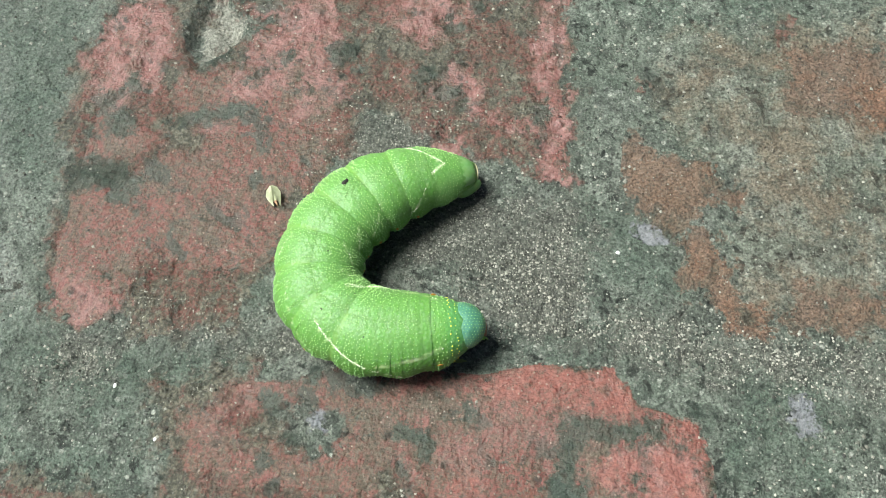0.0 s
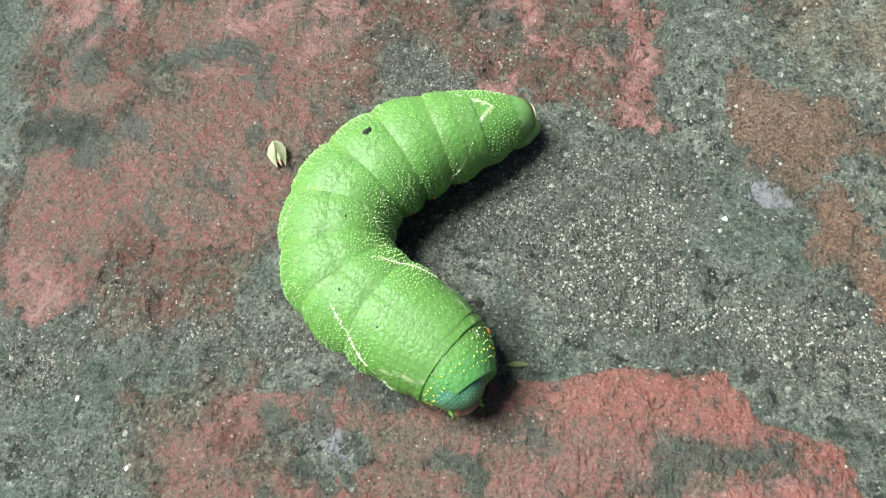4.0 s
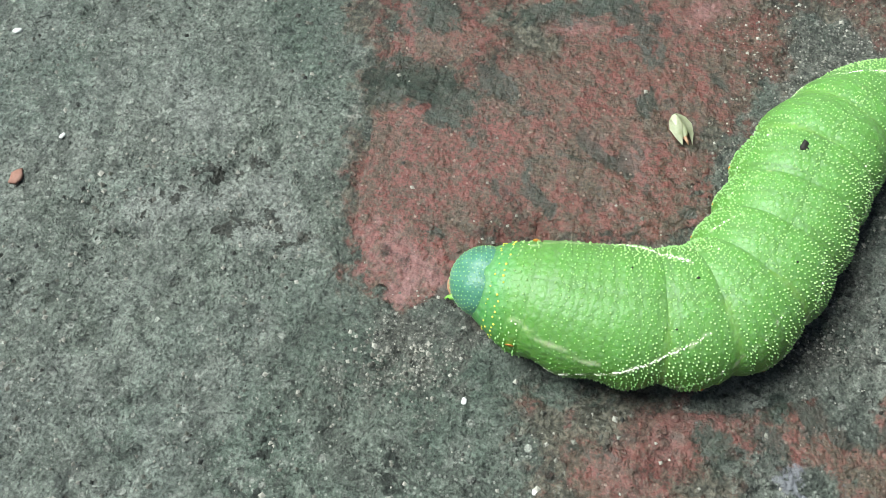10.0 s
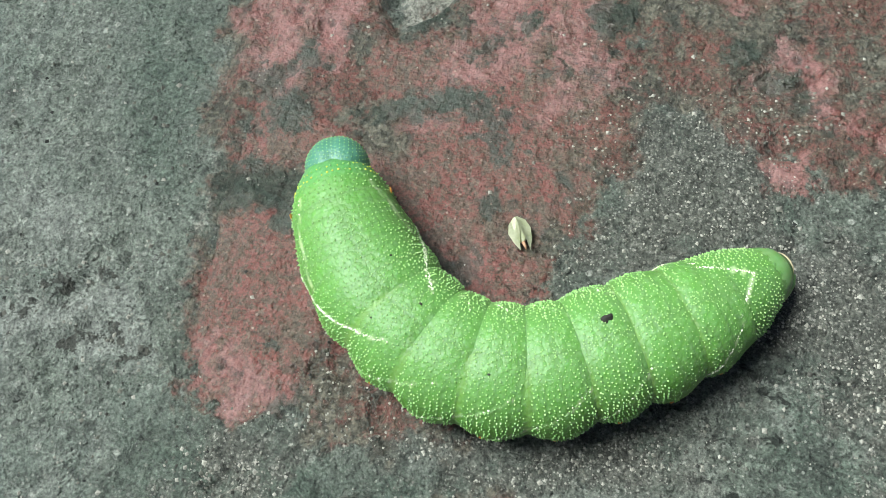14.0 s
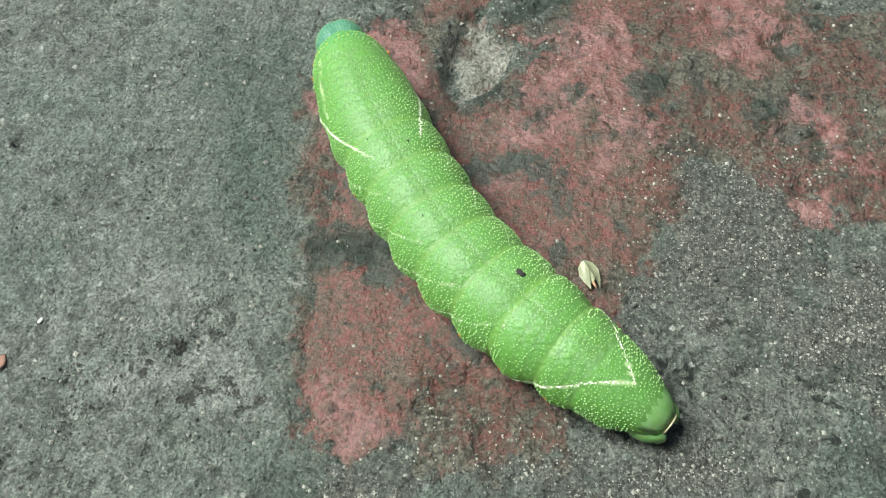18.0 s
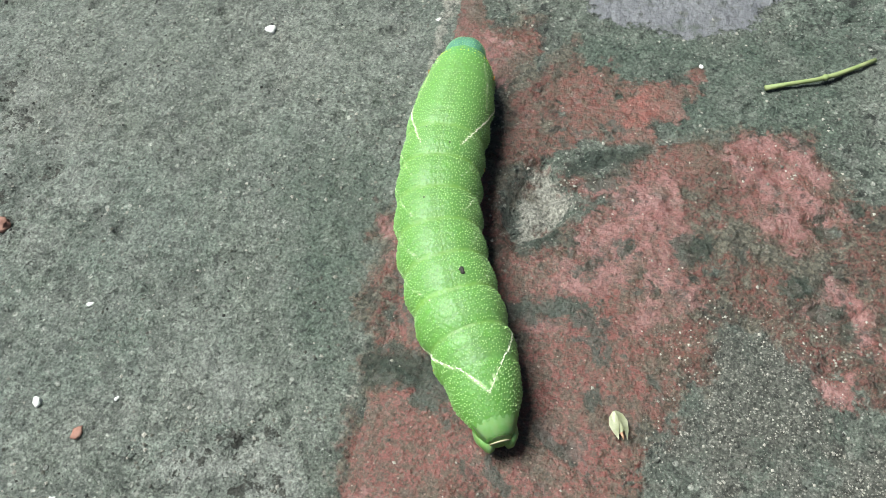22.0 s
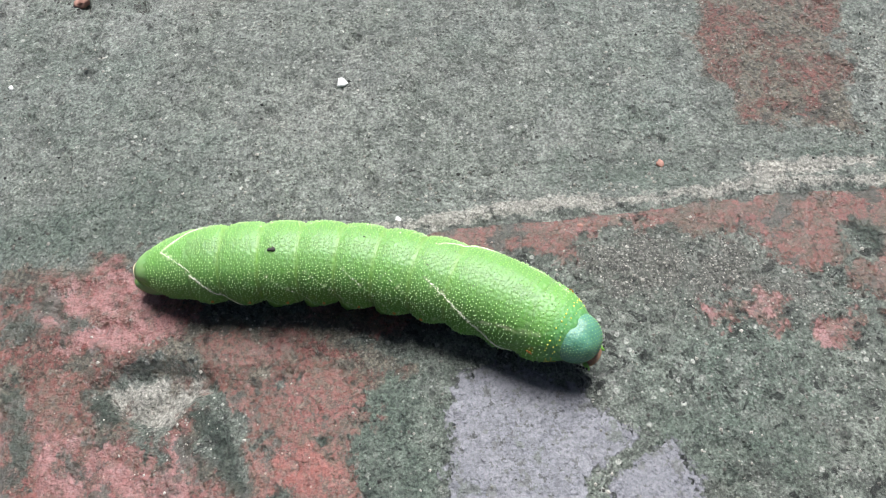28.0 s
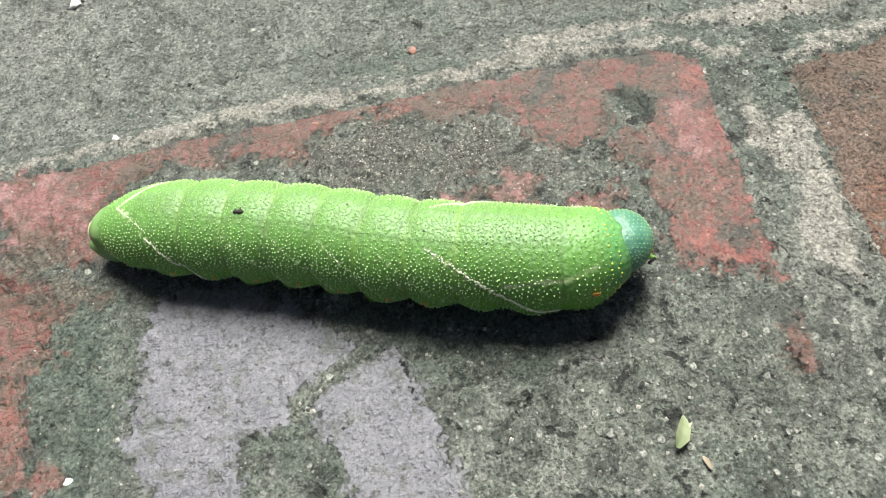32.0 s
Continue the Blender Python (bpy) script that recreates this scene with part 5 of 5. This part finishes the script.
    part("shoot", tube([(0, 0, 0), (0.6, 9, 0.6), (2.2, 20, 0.5), (3.2, 34, 0.3)], (0.75, 0.65, 0.55, 0.3), 7), TWIG, twig)
    part("side_shoot", tube([(0.4, 4, 0.4), (-4, 8, 0.4), (-7, 10, 0.2)], (0.4, 0.35, 0.15), 6), TWIG, twig)
    one("hair", tube([(0, 0, 0), (3, 0.8, 0.3), (7.5, 0.2, 0)], (0.35, 0.35, 0.25), 6), WHITE, -35.4, -54.4, 0.4, 0, "thin white fibre on cement", "fibre")
    for k, (x, y, size) in enumerate(((-43.0, 84.1, 1.2), (-102.9, 110.1, 1.4), (-113.3, 124.5, 2.2), (-90.1, 60.0, 1.3), (-96.5, 15.9, 1.7), (-120.7, -5.8, 1.7), (64.2, 171.3, 1.4), (36.6, 94.1, 0.6), (-47.8, 5.3, 0.9), (-38.1, -6.7, 0.6), (-12.7, 94.2, 0.6), (25.0, -19.0, 0.4), (16.4, -11.8, 0.4), (93.2, 21.7, 0.4), (-47.7, 21.7, 0.6), (-36.6, 9.0, 0.4))):
        one("lime_flake", ellipsoid((size, size * 0.75, size * 0.4), detail=2, rough=0.7, seed=k), WHITE, x, y, size * 0.2, 40 * k, "small white lime flake", "flake", "white flakes")
    for k, (x, y, size) in enumerate(((-69.9, 31.0, 2.0), (-39.6, 2.7, 1.0), (-74.6, 7.3, 1.0), (-20.5, 137.5, 0.8), (-9.2, 123.0, 0.5))):
        one("brick_chip", ellipsoid((size, size * 0.7, size * 0.35), detail=2, rough=0.6, seed=20 + k), CHIP, x, y, size * 0.15, 65 * k, "small orange-red brick chip on the cement", "chip", "brick chips")


def make_sand():
    rng = np.random.default_rng(4)
    count = 60000
    xy = np.column_stack([rng.uniform(-140, 150, count), rng.uniform(-70, 240, count)])
    red, lime = field(xy, "red"), field(xy, "lime")
    keep = (value_noise(xy, 9, 21) + 0.35 * rng.random(count) > 0.55) & ((np.maximum(red, lime) < 0) | (rng.random(count) < 0.2))
    dense = np.column_stack([rng.uniform(-20, 140, 150000), rng.uniform(-30, 180, 150000)])
    thick = field(dense, "grit") / 5 + 0.4 + 0.45 * (value_noise(dense, 9, 22) - 0.5) + 0.4 * (value_noise(dense, 2.2, 23) - 0.5) > rng.random(150000)
    xy = np.concatenate([xy[keep], dense[thick]])
    pale = np.concatenate([np.zeros(keep.sum()), np.ones(thick.sum())])
    red, lime = field(xy, "red"), field(xy, "lime")
    z = relief(xy, red, lime)
    size = np.where(pale > 0, 0.09 + 0.19 * rng.random(len(xy)) ** 2, 0.11 + 0.3 * rng.random(len(xy)) ** 4)
    shape = np.array([(1, 0, 0), (0, 1, 0), (-1, 0, 0), (0, -1, 0), (0, 0, 0.8), (0, 0, -0.8), (0.6, 0.6, 0.3), (-0.6, 0.5, -0.3)])[:6]
    verts = shape[None] * (1 + 0.5 * (rng.random((len(xy), 6, 1)) - 0.5)) * size[:, None, None]
    turn = rng.random(len(xy)) * 6.283
    c, s = np.cos(turn)[:, None], np.sin(turn)[:, None]
    verts = np.stack([verts[..., 0] * c - verts[..., 1] * s, verts[..., 0] * s + verts[..., 1] * c, verts[..., 2]], -1)
    verts += np.column_stack([xy, z + 0.12 * size])[:, None]
    tri = np.array([(0, 1, 4), (1, 2, 4), (2, 3, 4), (3, 0, 4), (1, 0, 5), (2, 1, 5), (3, 2, 5), (0, 3, 5)])
    faces = (tri[None] + 6 * np.arange(len(xy))[:, None, None]).reshape(-1, 3)
    mesh = bpy.data.meshes.new("sand")
    mesh.from_pydata(verts.reshape(-1, 3) * MM, [], faces.tolist())
    mesh.materials.append(SAND)
    tagged(new("sand", mesh), "loose grains of grey and white sand on the paving", "sand", kind="stuff")


ground = make_ground()
make_sand()
make_litter()
caterpillar, annulets, head_capsule = make_caterpillar()
make_bricks(ground)


def motions():
    crawl(caterpillar, annulets, head_capsule, [
        (0, 67.6, 30.7, 58.4, 27.8, 50.6, 22.4, 45.9, 14.5, 46.9, 5.4, 54.6, 1.0, 64.1, 1.9, 73.5, 4.7),
        (1, 66.9, 31.0, 58.6, 27.3, 51.0, 22.5, 45.8, 15.3, 47.1, 6.3, 54.7, 1.9, 63.5, 5.2, 69.7, 12.1),
        (2, 67.1, 30.8, 57.8, 27.5, 49.7, 22.0, 44.4, 13.8, 47.7, 5.0, 57.0, 4.0, 64.6, 10.1, 66.6, 19.5),
        (2.5, 64.6, 31.9, 56.1, 27.2, 48.1, 21.4, 43.3, 13.1, 47.9, 4.4, 57.9, 3.9, 64.4, 11.1, 68.7, 19.8),
        (4.5, 67.6, 31.1, 59.3, 27.2, 51.6, 22.6, 46.3, 15.3, 47.5, 6.4, 54.3, 0.6, 60.4, -6.0, 61.9, -14.9),
        (5, 67.6, 31.0, 59.1, 27.2, 51.3, 21.9, 46.0, 14.5, 47.3, 5.4, 54.2, -0.8, 59.9, -7.9, 59.7, -17.3),
        (6, 66.7, 32.7, 58.0, 28.8, 50.4, 23.1, 45.5, 15.4, 47.7, 6.3, 51.2, -2.4, 47.7, -11.1, 39.4, -15.5),
        (7, 65.0, 30.9, 56.6, 27.2, 49.7, 21.2, 45.9, 12.8, 46.7, 3.7, 44.9, -5.2, 36.5, -8.2, 27.3, -7.7),
        (8, 65.8, 30.1, 57.0, 26.7, 49.7, 20.8, 45.9, 12.4, 45.6, 3.0, 40.3, -4.2, 31.1, -6.3, 21.9, -7.9),
        (9, 61.2, 34.0, 54.7, 27.1, 48.8, 19.6, 45.7, 10.6, 42.6, 1.6, 35.1, -3.5, 25.6, -4.2, 16.5, -2.0),
        (10, 57.3, 33.4, 51.3, 26.3, 46.6, 18.2, 43.8, 9.3, 39.3, 1.4, 30.6, -1.4, 21.3, -1.4, 12.0, -0.7),
        (11, 61.0, 33.4, 53.7, 27.1, 48.1, 19.4, 45.1, 10.3, 40.0, 2.3, 30.8, 2.3, 22.0, 6.2, 14.8, 12.5),
        (12, 61.5, 30.8, 54.8, 23.8, 49.3, 15.8, 43.4, 8.2, 34.7, 4.3, 25.3, 6.2, 17.6, 12.0, 12.1, 20.0),
        (13, 60.8, 30.4, 53.3, 23.8, 48.0, 15.4, 41.4, 8.0, 31.7, 6.9, 23.2, 12.0, 16.3, 19.2, 9.1, 26.2),
        (13.5, 60.7, 26.9, 53.6, 20.4, 46.9, 13.6, 39.5, 7.7, 30.4, 7.1, 22.2, 11.9, 16.4, 19.5, 13.2, 28.9),
        (15.5, 60.7, 16.3, 51.9, 11.9, 42.5, 9.2, 32.7, 10.2, 23.9, 15.0, 16.4, 21.7, 9.6, 29.3, 1.9, 35.9),
        (16, 56.4, 9.8, 45.8, 9.5, 35.2, 9.7, 25.3, 13.4, 17.5, 20.4, 10.4, 28.3, 4.2, 36.9, -0.9, 46.2),
        (17, 50.6, 6.8, 41.2, 10.1, 31.8, 13.3, 23.0, 18.0, 15.8, 25.1, 8.8, 33.1, 2.8, 41.9, -3.2, 51.2),
        (18, 44.0, 4.9, 34.9, 10.0, 26.0, 15.6, 17.8, 22.2, 11.0, 30.1, 4.9, 38.6, -0.6, 47.6, -5.8, 56.7),
        (19, 35.1, 5.0, 27.2, 12.3, 19.7, 19.9, 12.4, 27.7, 5.5, 35.9, -0.6, 44.7, -4.3, 54.7, -7.6, 64.9),
        (20, 27.5, 9.3, 20.2, 17.4, 13.0, 25.5, 6.2, 34.2, 0.9, 43.7, -2.7, 54.0, -3.9, 64.8, -3.4, 75.5),
        (21, 19.5, 14.2, 14.4, 24.6, 8.6, 34.7, 2.0, 44.2, -1.7, 55.2, -2.2, 66.8, -2.1, 78.4, -1.5, 90.0),
        (22, 19.0, 16.1, 13.8, 25.2, 7.8, 34.0, 2.9, 43.2, -0.2, 53.2, -1.8, 63.6, -2.7, 74.0, -4.0, 84.3),
        (23, 15.6, 19.4, 10.6, 29.3, 5.2, 38.9, 0.8, 49.1, -1.1, 59.9, -1.7, 71.0, -2.6, 82.0, -4.4, 92.9),
        (23.5, 13.6, 22.3, 7.6, 31.2, 2.5, 40.7, -0.8, 50.9, -2.5, 61.3, -2.9, 71.9, -2.5, 82.5, -0.3, 92.8),
        (24, 10.2, 26.1, 5.4, 34.9, 1.5, 44.1, -0.7, 53.8, -1.3, 63.8, -1.4, 73.8, -0.8, 83.7, 1.0, 93.6),
        (24.6, 6.3, 37.5, 3.4, 48.4, 0.7, 59.3, -0.7, 70.4, 0.1, 81.6, 1.8, 92.7, 4.6, 103.5, 9.5, 113.5),
        (25, 7.6, 30.9, 2.8, 39.9, 0.2, 49.8, -1.4, 59.9, -2.3, 70.0, -1.7, 80.2, 0.6, 90.2, 4.0, 99.8),
        (25.5, 3.0, 39.0, -1.2, 47.7, -2.8, 57.2, -3.0, 67.0, -1.7, 76.5, 0.2, 86.1, 2.3, 95.5, 4.3, 105.0),
        (27.5, -2.6, 52.3, -2.8, 62.1, -1.8, 72.0, -0.3, 81.7, 1.4, 91.5, 4.0, 101.0, 6.4, 110.5, 10.4, 119.4),
        (28, -3.5, 54.7, -3.3, 65.1, -2.8, 75.4, -1.9, 85.8, 0.5, 95.9, 4.1, 105.6, 9.2, 114.6, 15.8, 122.6),
        (29.5, -4.5, 70.0, -1.5, 79.7, 1.3, 89.5, 4.2, 99.2, 7.4, 108.9, 10.8, 118.5, 15.2, 127.7, 18.8, 137.2),
        (31, 3.6, 84.8, 3.8, 94.9, 5.9, 104.7, 8.5, 114.4, 11.9, 123.9, 15.6, 133.3, 19.6, 142.5, 21.2, 152.3),
        (32, 6.3, 96.0, 8.2, 105.6, 10.5, 115.1, 13.2, 124.6, 16.6, 133.7, 19.2, 143.2, 21.2, 152.8, 19.9, 162.4),
    ])


motions()
